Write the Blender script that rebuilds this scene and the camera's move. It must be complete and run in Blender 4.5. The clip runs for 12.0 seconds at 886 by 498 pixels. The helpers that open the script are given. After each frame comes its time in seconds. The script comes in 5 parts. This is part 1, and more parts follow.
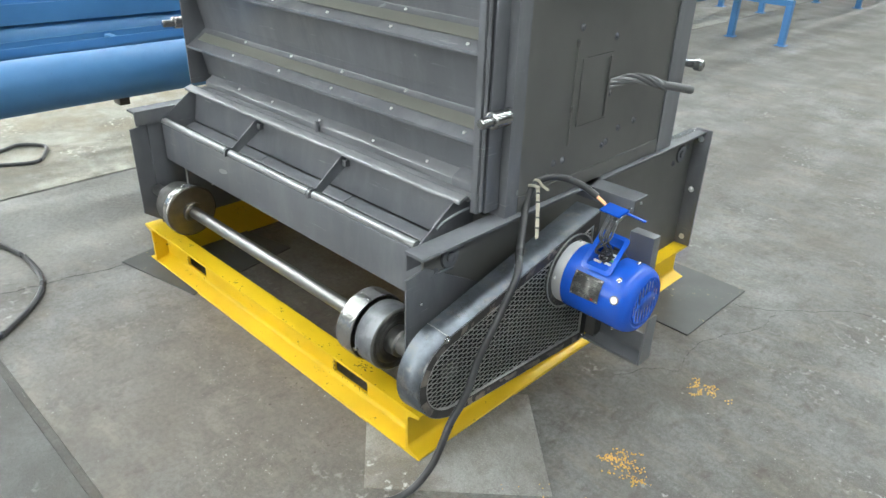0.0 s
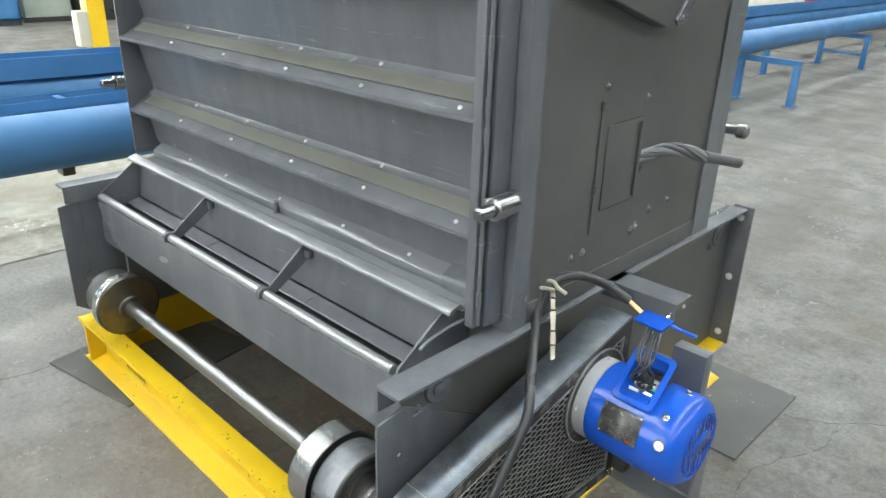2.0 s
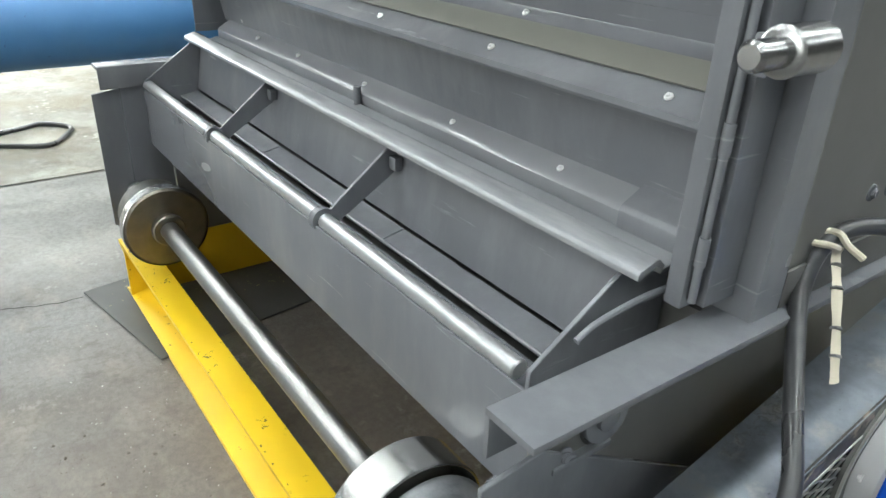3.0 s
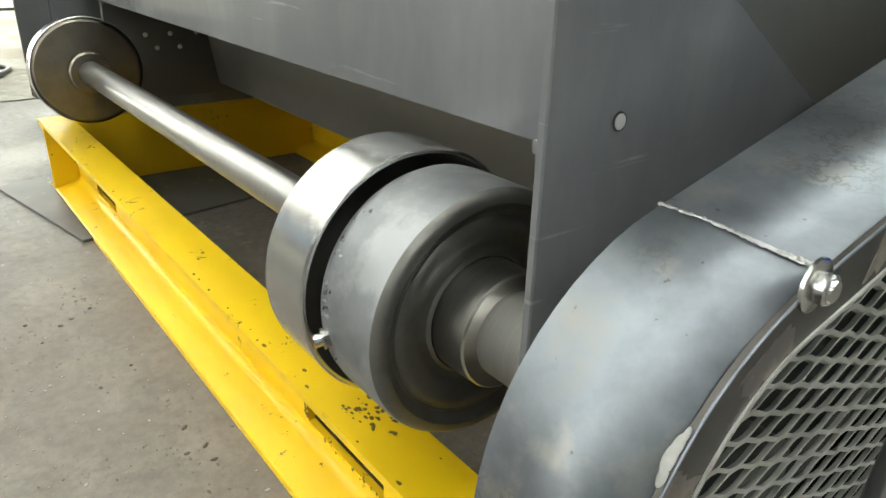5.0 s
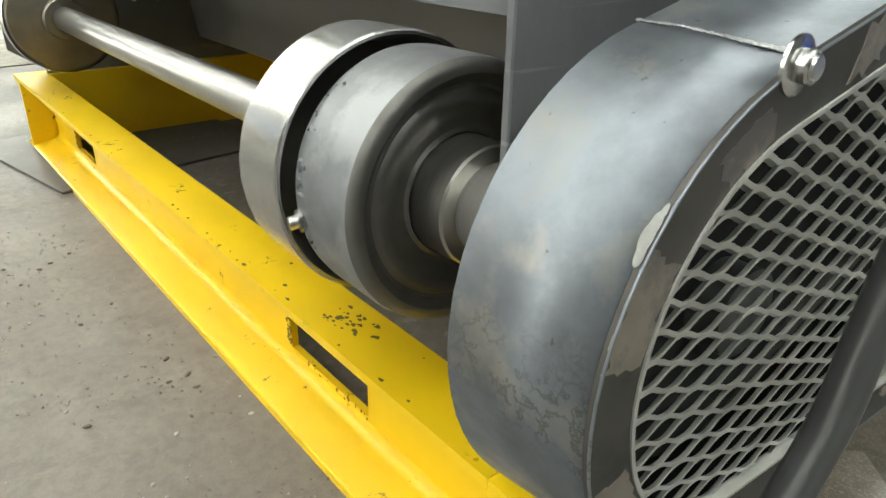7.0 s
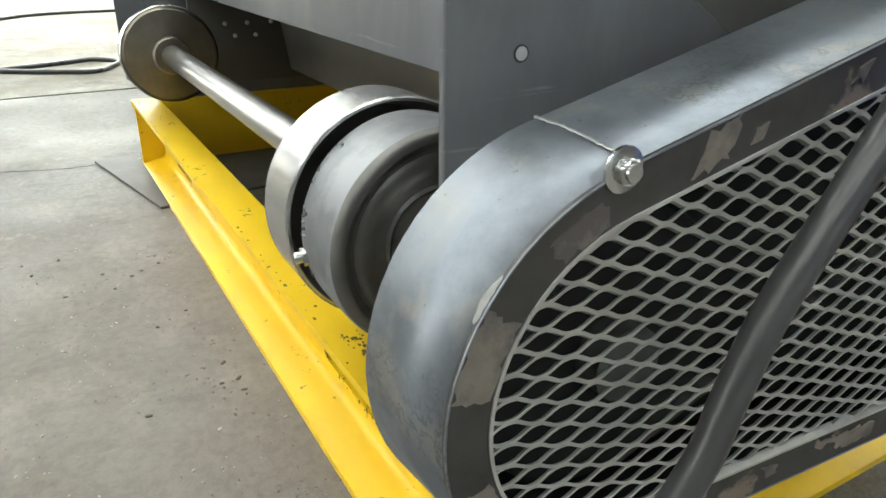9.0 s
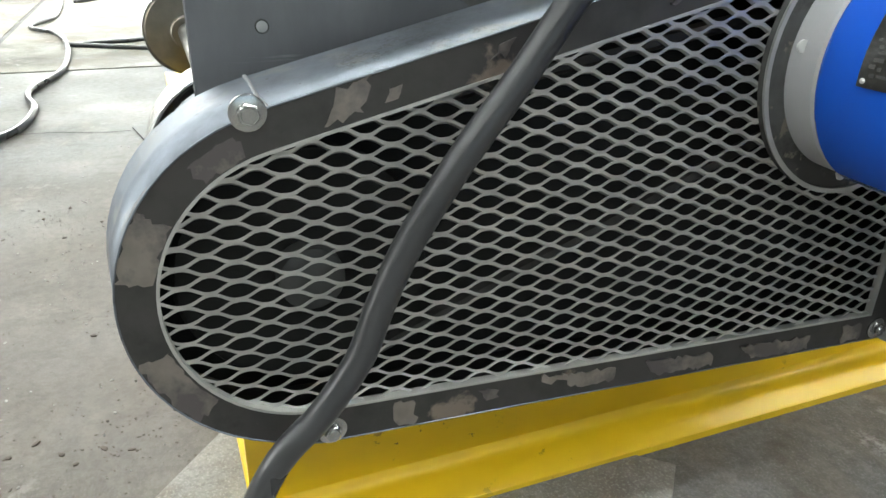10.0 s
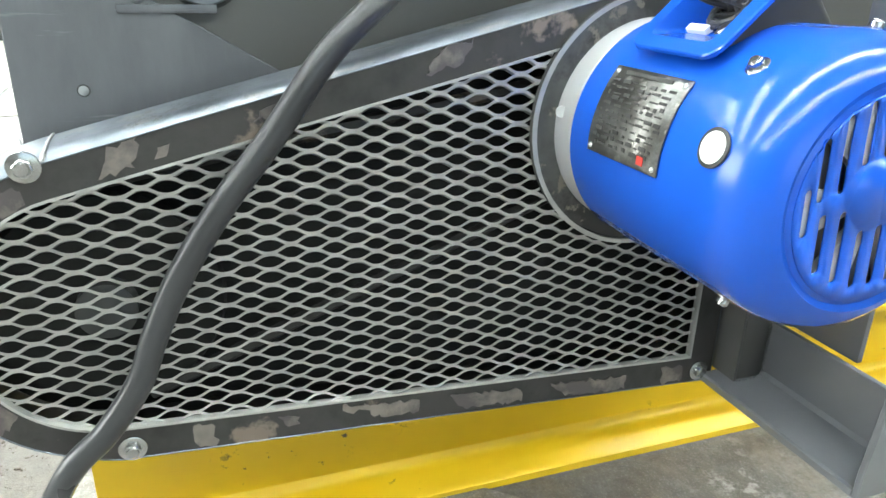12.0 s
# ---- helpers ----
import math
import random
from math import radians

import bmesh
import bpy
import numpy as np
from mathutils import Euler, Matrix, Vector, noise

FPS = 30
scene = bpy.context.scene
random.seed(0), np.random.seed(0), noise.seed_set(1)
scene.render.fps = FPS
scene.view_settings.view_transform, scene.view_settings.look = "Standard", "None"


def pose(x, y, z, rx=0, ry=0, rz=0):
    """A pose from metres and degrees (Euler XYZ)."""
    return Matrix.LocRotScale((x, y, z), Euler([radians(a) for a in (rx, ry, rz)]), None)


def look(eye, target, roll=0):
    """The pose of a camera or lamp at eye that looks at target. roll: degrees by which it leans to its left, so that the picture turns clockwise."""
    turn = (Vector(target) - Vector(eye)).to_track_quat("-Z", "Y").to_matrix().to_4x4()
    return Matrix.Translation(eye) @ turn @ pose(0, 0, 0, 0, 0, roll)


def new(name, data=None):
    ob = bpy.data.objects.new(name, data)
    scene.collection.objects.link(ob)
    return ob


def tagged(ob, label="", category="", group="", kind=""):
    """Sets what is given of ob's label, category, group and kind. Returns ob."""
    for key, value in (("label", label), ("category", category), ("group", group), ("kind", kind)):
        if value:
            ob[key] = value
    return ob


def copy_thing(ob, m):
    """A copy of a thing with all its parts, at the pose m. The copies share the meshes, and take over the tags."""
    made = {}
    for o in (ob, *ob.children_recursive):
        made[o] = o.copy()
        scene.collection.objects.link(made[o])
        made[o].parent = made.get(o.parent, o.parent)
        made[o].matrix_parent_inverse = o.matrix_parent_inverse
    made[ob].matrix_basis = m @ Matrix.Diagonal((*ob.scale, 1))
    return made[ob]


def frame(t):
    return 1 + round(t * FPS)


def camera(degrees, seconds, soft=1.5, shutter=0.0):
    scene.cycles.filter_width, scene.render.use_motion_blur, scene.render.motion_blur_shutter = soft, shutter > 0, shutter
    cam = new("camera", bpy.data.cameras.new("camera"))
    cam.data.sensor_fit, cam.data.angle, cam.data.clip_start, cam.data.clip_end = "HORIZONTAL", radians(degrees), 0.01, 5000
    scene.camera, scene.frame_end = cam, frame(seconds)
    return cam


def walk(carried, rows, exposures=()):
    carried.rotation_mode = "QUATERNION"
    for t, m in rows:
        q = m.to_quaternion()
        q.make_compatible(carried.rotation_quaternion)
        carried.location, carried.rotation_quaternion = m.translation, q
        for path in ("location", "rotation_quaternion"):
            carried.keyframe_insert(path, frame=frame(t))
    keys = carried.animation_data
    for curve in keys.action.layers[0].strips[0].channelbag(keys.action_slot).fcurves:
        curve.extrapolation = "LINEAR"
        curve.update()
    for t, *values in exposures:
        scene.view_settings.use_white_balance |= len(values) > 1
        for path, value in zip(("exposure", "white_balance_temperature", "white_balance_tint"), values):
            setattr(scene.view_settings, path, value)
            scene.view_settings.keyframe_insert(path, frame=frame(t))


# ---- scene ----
cam = camera(64.0, 12.0)
PATH = [
    (0, (1.002, -0.982, 1.373), (-0.225, 0.295, 0.442), 1.7),
    (0.5, (0.907, -1.013, 1.363), (-0.255, 0.309, 0.414), 0.8),
    (1, (0.829, -0.95, 1.334), (-0.307, 0.371, 0.352), -0.3),
    (1.2, (0.806, -0.887, 1.318), (-0.357, 0.455, 0.401), -0.1),
    (1.5, (0.761, -0.752, 1.315), (-0.418, 0.642, 0.499), 4.8),
    (2, (0.71, -0.653, 1.288), (-0.562, 0.678, 0.504), 1.6),
    (2.2, (0.568, -0.539, 1.229), (-0.755, 0.713, 0.402), 0.9),
    (2.5, (0.442, -0.451, 1.163), (-0.887, 0.783, 0.318), 2.5),
    (2.7, (0.368, -0.386, 1.105), (-0.974, 0.797, 0.213), 3.2),
    (3, (0.282, -0.303, 0.977), (-1.159, 0.758, 0.085), 2.2),
    (3.2, (0.242, -0.27, 0.881), (-1.22, 0.764, -0.007), 1.4),
    (3.5, (0.189, -0.232, 0.755), (-1.266, 0.797, -0.153), -0.0),
    (3.7, (0.171, -0.222, 0.698), (-1.268, 0.815, -0.226), -0.8),
    (5.3, (0.17, -0.239, 0.518), (-1.264, 0.906, -0.279), 1.7),
    (5.5, (0.17, -0.239, 0.51), (-1.25, 0.909, -0.305), 1.2),
    (6, (0.175, -0.239, 0.491), (-1.238, 0.919, -0.323), 1.1),
    (6.5, (0.182, -0.239, 0.471), (-1.218, 0.91, -0.376), 0.9),
    (6.7, (0.184, -0.241, 0.464), (-1.218, 0.904, -0.384), 1.0),
    (8.5, (0.244, -0.242, 0.494), (-1.249, 0.787, -0.35), 0.2),
    (9, (0.287, -0.204, 0.511), (-1.298, 0.711, -0.296), 0.4),
    (9.2, (0.337, -0.176, 0.507), (-1.311, 0.662, -0.255), 0.3),
    (9.5, (0.397, -0.132, 0.528), (-1.285, 0.627, -0.243), 0.3),
    (9.8, (0.441, -0.076, 0.529), (-1.223, 0.663, -0.298), 0.3),
    (10, (0.477, -0.037, 0.518), (-1.205, 0.653, -0.315), 1.1),
    (10.2, (0.49, 0.009, 0.513), (-1.197, 0.676, -0.329), 1.2),
    (10.5, (0.512, 0.067, 0.506), (-1.2, 0.705, -0.309), 1.2),
    (11, (0.555, 0.112, 0.519), (-1.176, 0.732, -0.269), 1.4),
    (11.5, (0.579, 0.112, 0.537), (-1.171, 0.737, -0.2), 0.8),
    (12, (0.592, 0.115, 0.545), (-1.159, 0.752, -0.182), 1.2),
]
LIGHT = [(0, 0.12, 6300, 3), (2.7, 0.17, 6350, 3), (3.7, 0.22, 6450, 3), (5.3, 0.22, 7050, 1), (6.7, 0.22, 7050, 1), (9.0, 0.16, 6700, 2), (9.5, 0.16, 6600, 3), (10.2, 0.42, 6450, 3), (12, 1.13, 6350, 0)]
walk(cam, [(t, look(eye, target, roll)) for t, eye, target, roll in PATH], LIGHT)


# ---- light: a closed hall with tube lights under the roof, a west bay door and two added door lamps ----
world = bpy.data.worlds.new("world")
scene.world = world
world.use_nodes = True
wn = world.node_tree.nodes
sky = wn.new("ShaderNodeTexSky")
sky.sky_type, sky.sun_disc, sky.sun_elevation, sky.sun_rotation = "NISHITA", False, radians(42), radians(250)
world.node_tree.links.new(sky.outputs[0], wn["Background"].inputs[0])
wn["Background"].inputs[1].default_value = 0.12

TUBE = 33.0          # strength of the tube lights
DOOR = 1050.0         # watts of daylight shared by the unseen bay doors


def area_lamp(name, m, sx, sy, watts, colour):
    data = bpy.data.lights.new(name, "AREA")
    data.shape, data.size, data.size_y, data.energy, data.color = "RECTANGLE", sx, sy, watts, colour
    ob = new(name, data)
    ob.matrix_world = m
    return ob


# the south door is unseen; its lamp is added to brighten the machine's front
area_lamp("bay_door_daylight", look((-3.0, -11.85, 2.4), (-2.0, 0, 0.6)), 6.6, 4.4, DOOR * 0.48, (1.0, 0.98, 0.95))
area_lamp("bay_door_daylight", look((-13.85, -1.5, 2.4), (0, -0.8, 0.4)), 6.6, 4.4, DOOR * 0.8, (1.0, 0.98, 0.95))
# an added weak fill in an unseen east door, for faces turned to +x
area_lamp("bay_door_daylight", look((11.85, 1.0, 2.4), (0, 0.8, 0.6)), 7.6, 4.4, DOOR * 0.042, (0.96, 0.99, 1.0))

# ---- materials ----


def material(name, rough=0.5, metal=0.0):
    m = bpy.data.materials.new(name)
    m.use_nodes = True
    b = m.node_tree.nodes["Principled BSDF"]
    b.inputs["Roughness"].default_value, b.inputs["Metallic"].default_value = rough, metal
    return m, m.node_tree.nodes, m.node_tree.links, b


def coords(n, l, scale=(1, 1, 1)):
    c, mp = n.new("ShaderNodeTexCoord"), n.new("ShaderNodeMapping")
    mp.inputs["Scale"].default_value = scale
    l.new(c.outputs["Object"], mp.inputs[0])
    return mp.outputs[0]


def noise_node(n, l, vec, scale, detail=4.0, rough=0.55):
    t = n.new("ShaderNodeTexNoise")
    t.inputs["Scale"].default_value, t.inputs["Detail"].default_value, t.inputs["Roughness"].default_value = scale, detail, rough
    l.new(vec, t.inputs["Vector"])
    return t.outputs["Fac"]


def ramp(n, l, fac, stops):
    r = n.new("ShaderNodeValToRGB")
    e = r.color_ramp.elements
    while len(e) < len(stops):
        e.new(0.5)
    for el, (p, c) in zip(e, stops):
        el.position, el.color = p, (*c, 1) if len(c) == 3 else c
    l.new(fac, r.inputs[0])
    return r.outputs[0]


def mix(n, l, fac, a, b, kind="MIX"):
    x = n.new("ShaderNodeMix")
    x.data_type, x.blend_type = "RGBA", kind
    for s, v in ((x.inputs[0], fac), (x.inputs[6], a), (x.inputs[7], b)):
        if isinstance(v, (int, float)):
            s.default_value = v
        elif isinstance(v, tuple):
            s.default_value = (*v, 1)
        else:
            l.new(v, s)
    return x.outputs[2]


def bump(n, l, b, height, strength, distance=0.002):
    x = n.new("ShaderNodeBump")
    x.inputs["Strength"].default_value, x.inputs["Distance"].default_value = strength, distance
    l.new(height, x.inputs["Height"])
    l.new(x.outputs[0], b.inputs["Normal"])


def g(v):
    return (v, v, v)


def paint(name, low, high, rough=0.4, scratch=None, amount=0.66, fine=0.05, spec=0.5, vary=0.06, scuff=None):
    """Paint with cloudy shade, fine orange-peel and small chips of another colour."""
    m, n, l, b = material(name, rough)
    v = coords(n, l)
    big, small = noise_node(n, l, v, 3.0, 5), noise_node(n, l, v, 60, 3)
    c = ramp(n, l, big, [(0.3, low), (0.7, high)])
    if scratch:
        chips = ramp(n, l, noise_node(n, l, v, 55, 8, 0.7), [(amount, g(0)), (amount + 0.02, g(1))])
        patch = ramp(n, l, noise_node(n, l, v, 6, 2), [(0.52, g(0)), (0.6, g(1))])
        f = mix(n, l, 1.0, chips, patch, "MULTIPLY")
        c = mix(n, l, f, c, scratch)
    if scuff:
        # dusty smears and thin scratches
        c = mix(n, l, ramp(n, l, noise_node(n, l, coords(n, l, (1.0, 1.0, 0.3)), 13, 7, 0.65), [(0.45, g(0)), (0.75, g(0.5))]), c, scuff)
        c = mix(n, l, ramp(n, l, noise_node(n, l, coords(n, l, (0.5, 0.5, 9.0)), 11, 5, 0.6), [(0.66, g(0)), (0.72, g(0.6))]), c, tuple(x * 1.3 for x in scuff))
    l.new(c, b.inputs["Base Color"])
    l.new(ramp(n, l, noise_node(n, l, v, 9, 4), [(0.3, g(rough - vary)), (0.75, g(rough + vary))]), b.inputs["Roughness"])
    b.inputs["Specular IOR Level"].default_value = spec
    bump(n, l, b, small, fine)
    return m


def metal(name, low, high, rough=0.3, stretch=(1, 1, 1), blot=None, rust=None, bumpy=0.05, metallic=1.0, rust_at=(22.0, 0.6), vary=0.08):
    """Bare steel: brushed one way by stretch, with mill-scale blots."""
    m, n, l, b = material(name, rough, metallic)
    v, vs = coords(n, l), coords(n, l, stretch)
    brush = noise_node(n, l, vs, 40, 4)
    c = ramp(n, l, brush, [(0.25, low), (0.75, high)])
    if blot:
        f = ramp(n, l, noise_node(n, l, v, 14, 7, 0.65), [(0.45, g(0)), (0.56, g(1))])
        c = mix(n, l, f, c, blot)
    if rust:
        f = ramp(n, l, noise_node(n, l, v, rust_at[0], 9, 0.6), [(rust_at[1], g(0)), (rust_at[1] + 0.03, g(1))])
        c = mix(n, l, f, c, rust)
    l.new(c, b.inputs["Base Color"])
    if vary:
        l.new(ramp(n, l, noise_node(n, l, vs, 12, 5), [(0.3, g(rough - vary / 2)), (0.7, g(rough + vary))]), b.inputs["Roughness"])
    if bumpy:
        bump(n, l, b, brush, bumpy, 0.001)
    return m


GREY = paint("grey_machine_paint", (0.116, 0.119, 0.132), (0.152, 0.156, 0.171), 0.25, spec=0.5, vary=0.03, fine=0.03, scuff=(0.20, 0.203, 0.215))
# Machine grey, warmer, with the shade of side and inner faces painted in.
GREY_WARM_SHADE = paint("grey_warm_shade_paint", (0.089, 0.087, 0.084), (0.110, 0.108, 0.103), 0.46, (0.05, 0.05, 0.05), 0.74)
YELLOW = paint("yellow_skid_paint", (0.68, 0.435, 0.010), (0.82, 0.54, 0.016), 0.38, (0.07, 0.05, 0.02), 0.62)
BLUE = paint("blue_motor_enamel", (0.010, 0.078, 0.48), (0.014, 0.096, 0.56), 0.18, fine=0.02)
PIPE_BLUE = paint("blue_pipe_paint", (0.045, 0.155, 0.345), (0.072, 0.205, 0.425), 0.42, (0.03, 0.06, 0.12), 0.66)
POLISHED = metal("turned_steel", (0.45, 0.448, 0.442), (0.62, 0.617, 0.61), 0.27, (40, 0.4, 0.4), bumpy=0.0, vary=0)
SHAFT = metal("bright_shaft_steel", (0.30, 0.297, 0.29), (0.42, 0.416, 0.405), 0.33, (60, 0.6, 0.6), bumpy=0.0, vary=0)
DISC = metal("faced_steel", (0.20, 0.182, 0.155), (0.26, 0.237, 0.20), 0.36, (1, 1, 1), bumpy=0.0)
FACED = metal("dark_turned_steel", (0.11, 0.108, 0.104), (0.17, 0.168, 0.162), 0.40, (1, 1, 1), metallic=0.8, bumpy=0.0)
HUB = metal("dull_turned_steel", (0.32, 0.312, 0.298), (0.44, 0.43, 0.41), 0.34, (20, 1, 1), bumpy=0.0, vary=0)
DRUM = metal("grey_cast_steel", (0.175, 0.18, 0.197), (0.245, 0.252, 0.272), 0.46, (1, 1, 1), blot=(0.285, 0.292, 0.312), metallic=0.8)


def scaled_steel(name):
    """Hot-rolled sheet: blue-grey clouds, paler rubbed spots and thin dark tide marks."""
    m, n, l, b = material(name, 0.36, 1.0)
    v = coords(n, l)
    cloud = noise_node(n, l, v, 9.0, 6, 0.62)
    c = ramp(n, l, cloud, [(0.30, (0.13, 0.138, 0.155)), (0.44, (0.19, 0.205, 0.235)), (0.56, (0.255, 0.278, 0.32)), (0.68, (0.29, 0.285, 0.272))])
    pale = ramp(n, l, noise_node(n, l, v, 22, 5, 0.6), [(0.56, g(0)), (0.70, g(0.45))])
    c = mix(n, l, pale, c, (0.44, 0.41, 0.36))
    tide = ramp(n, l, noise_node(n, l, v, 78, 6, 0.62), [(0.46, g(0)), (0.5, g(0.8)), (0.54, g(0))])
    gate = ramp(n, l, noise_node(n, l, v, 11, 3), [(0.54, g(0)), (0.63, g(0.8))])
    marks = mix(n, l, 1.0, tide, gate, "MULTIPLY")
    c = mix(n, l, marks, c, (0.12, 0.115, 0.11))
    spots = ramp(n, l, noise_node(n, l, v, 150, 4, 0.6), [(0.68, g(0)), (0.73, g(0.6))])
    c = mix(n, l, spots, c, (0.08, 0.075, 0.07))
    l.new(c, b.inputs["Base Color"])
    l.new(ramp(n, l, noise_node(n, l, v, 13, 6, 0.6), [(0.3, g(0.44)), (0.7, g(0.62))]), b.inputs["Roughness"])
    bump(n, l, b, noise_node(n, l, v, 160, 4, 0.6), 0.04, 0.001)
    return m


RAW = scaled_steel("mill_scale_steel")
ROD = metal("drawn_rod_steel", (0.36, 0.365, 0.375), (0.44, 0.445, 0.455), 0.28, (1.0, 1.0, 1.0), bumpy=0.0, vary=0, metallic=0.6)
RAW_DARK = metal("dark_mill_scale", (0.048, 0.046, 0.044), (0.08, 0.077, 0.073), 0.5, blot=(0.075, 0.07, 0.068), rust=(0.27, 0.22, 0.18), metallic=0.6, rust_at=(9.0, 0.60))
MESH = metal("expanded_steel", (0.46, 0.455, 0.44), (0.62, 0.61, 0.59), 0.42, metallic=0.7)
WELD = metal("weld_metal", (0.34, 0.34, 0.35), (0.5, 0.5, 0.5), 0.42, bumpy=0.3)
SMEARED = metal("ground_weld", (0.15, 0.15, 0.152), (0.34, 0.34, 0.34), 0.6, bumpy=0.4, metallic=0.7)
RIM_SHADE = paint("rim_shade_steel", (0.085, 0.083, 0.079), (0.13, 0.127, 0.12), 0.55, spec=0.3)
GROUND = metal("ground_steel_patch", (0.20, 0.175, 0.152), (0.31, 0.275, 0.245), 0.46, blot=(0.13, 0.115, 0.115), metallic=0.55, bumpy=0.1)
COLLAR = metal("bright_stepped_steel", (0.44, 0.435, 0.42), (0.56, 0.55, 0.535), 0.30, (30, 0.5, 0.5), bumpy=0.0, vary=0, metallic=0.85)
COLLAR_STEEL = metal("mottled_collar_steel", (0.10, 0.10, 0.098), (0.17, 0.168, 0.162), 0.48, blot=(0.07, 0.068, 0.065), rust=(0.26, 0.235, 0.20), metallic=0.6, rust_at=(30.0, 0.60))
ZINC = metal("zinc_plated", (0.42, 0.42, 0.42), (0.62, 0.62, 0.61), 0.24, vary=0.03, bumpy=0.01)
BRIGHT = metal("bright_bolt_zinc", (0.6, 0.6, 0.6), (0.78, 0.78, 0.77), 0.42, metallic=0.35)
BAR = metal("worn_bar_steel", (0.22, 0.225, 0.24), (0.33, 0.335, 0.35), 0.27, (0.3, 2, 2), bumpy=0.0, vary=0, metallic=0.35)
LATCH = metal("latch_steel", (0.26, 0.26, 0.265), (0.42, 0.42, 0.42), 0.26, bumpy=0.0, vary=0)
LEDGE = paint("glossy_grey_paint", (0.16, 0.163, 0.176), (0.21, 0.214, 0.228), 0.17, spec=0.7, vary=0.04, fine=0.08)
# Small dark parts, and the shade painted into holes and gaps.
BLACK = paint("dark_parts_and_gap_shade", (0.030, 0.030, 0.030), (0.052, 0.051, 0.049), 0.6, spec=0.3)
# Shade inside the chain guard, painted onto its back, lining and sprockets.
GUARD_SHADE = paint("guard_inside_shade", (0.010, 0.010, 0.010), (0.020, 0.019, 0.018), 0.6, spec=0.2)
SLOT_SHADE = paint("shaded_fan_grey", (0.018, 0.020, 0.024), (0.060, 0.063, 0.070), 0.5)
BRACKET = paint("bracket_grey_paint", (0.128, 0.131, 0.142), (0.165, 0.169, 0.181), 0.36, fine=0.08)
FAN_LIT = paint("lit_fan_grey", (0.50, 0.51, 0.52), (0.62, 0.63, 0.64), 0.45)
RUBBER = paint("black_rubber", (0.026, 0.026, 0.028), (0.05, 0.05, 0.053), 0.31, fine=0.12)
WHITE = paint("white_paint", (0.75, 0.75, 0.74), (0.82, 0.82, 0.81), 0.4)
RING = paint("grey_casting", (0.36, 0.36, 0.375), (0.46, 0.46, 0.475), 0.45)
RAG = paint("dirty_white_tape", (0.40, 0.36, 0.28), (0.58, 0.54, 0.44), 0.6, (0.12, 0.1, 0.08), 0.6)
LOOM = paint("grey_taped_wire", (0.09, 0.09, 0.095), (0.16, 0.16, 0.165), 0.45)
FOIL = paint("pale_taped_wire", (0.20, 0.20, 0.205), (0.34, 0.34, 0.345), 0.4)
COPPER = metal("copper_wire", (0.6, 0.3, 0.15), (0.75, 0.4, 0.22), 0.3)
PLATE = paint("dark_floor_plate", (0.052, 0.053, 0.052), (0.082, 0.082, 0.079), 0.5, (0.32, 0.29, 0.14), 0.62)
CORN = paint("yellow_grain", (0.6, 0.33, 0.06), (0.75, 0.48, 0.14), 0.6)
GREEN = paint("green_plastic", (0.03, 0.28, 0.12), (0.05, 0.36, 0.16), 0.4)
RED = paint("red_paint", (0.4, 0.03, 0.03), (0.5, 0.05, 0.04), 0.4)
CRUMB = paint("concrete_crumb", (0.26, 0.25, 0.225), (0.42, 0.41, 0.375), 0.8)
BEIGE = paint("beige_paint", (0.5, 0.47, 0.4), (0.6, 0.57, 0.5), 0.5)
CUPBOARD = paint("pale_green_enamel", (0.32, 0.36, 0.31), (0.40, 0.44, 0.38), 0.45)
WALL = paint("hall_wall_sheet", (0.16, 0.16, 0.155), (0.21, 0.21, 0.2), 0.6)
ROOF = paint("hall_roof_sheet", (0.34, 0.345, 0.36), (0.42, 0.425, 0.44), 0.7)
OLIVE_REFLECT = paint("olive_louvre_reflection", (0.115, 0.114, 0.10), (0.145, 0.143, 0.125), 0.4)


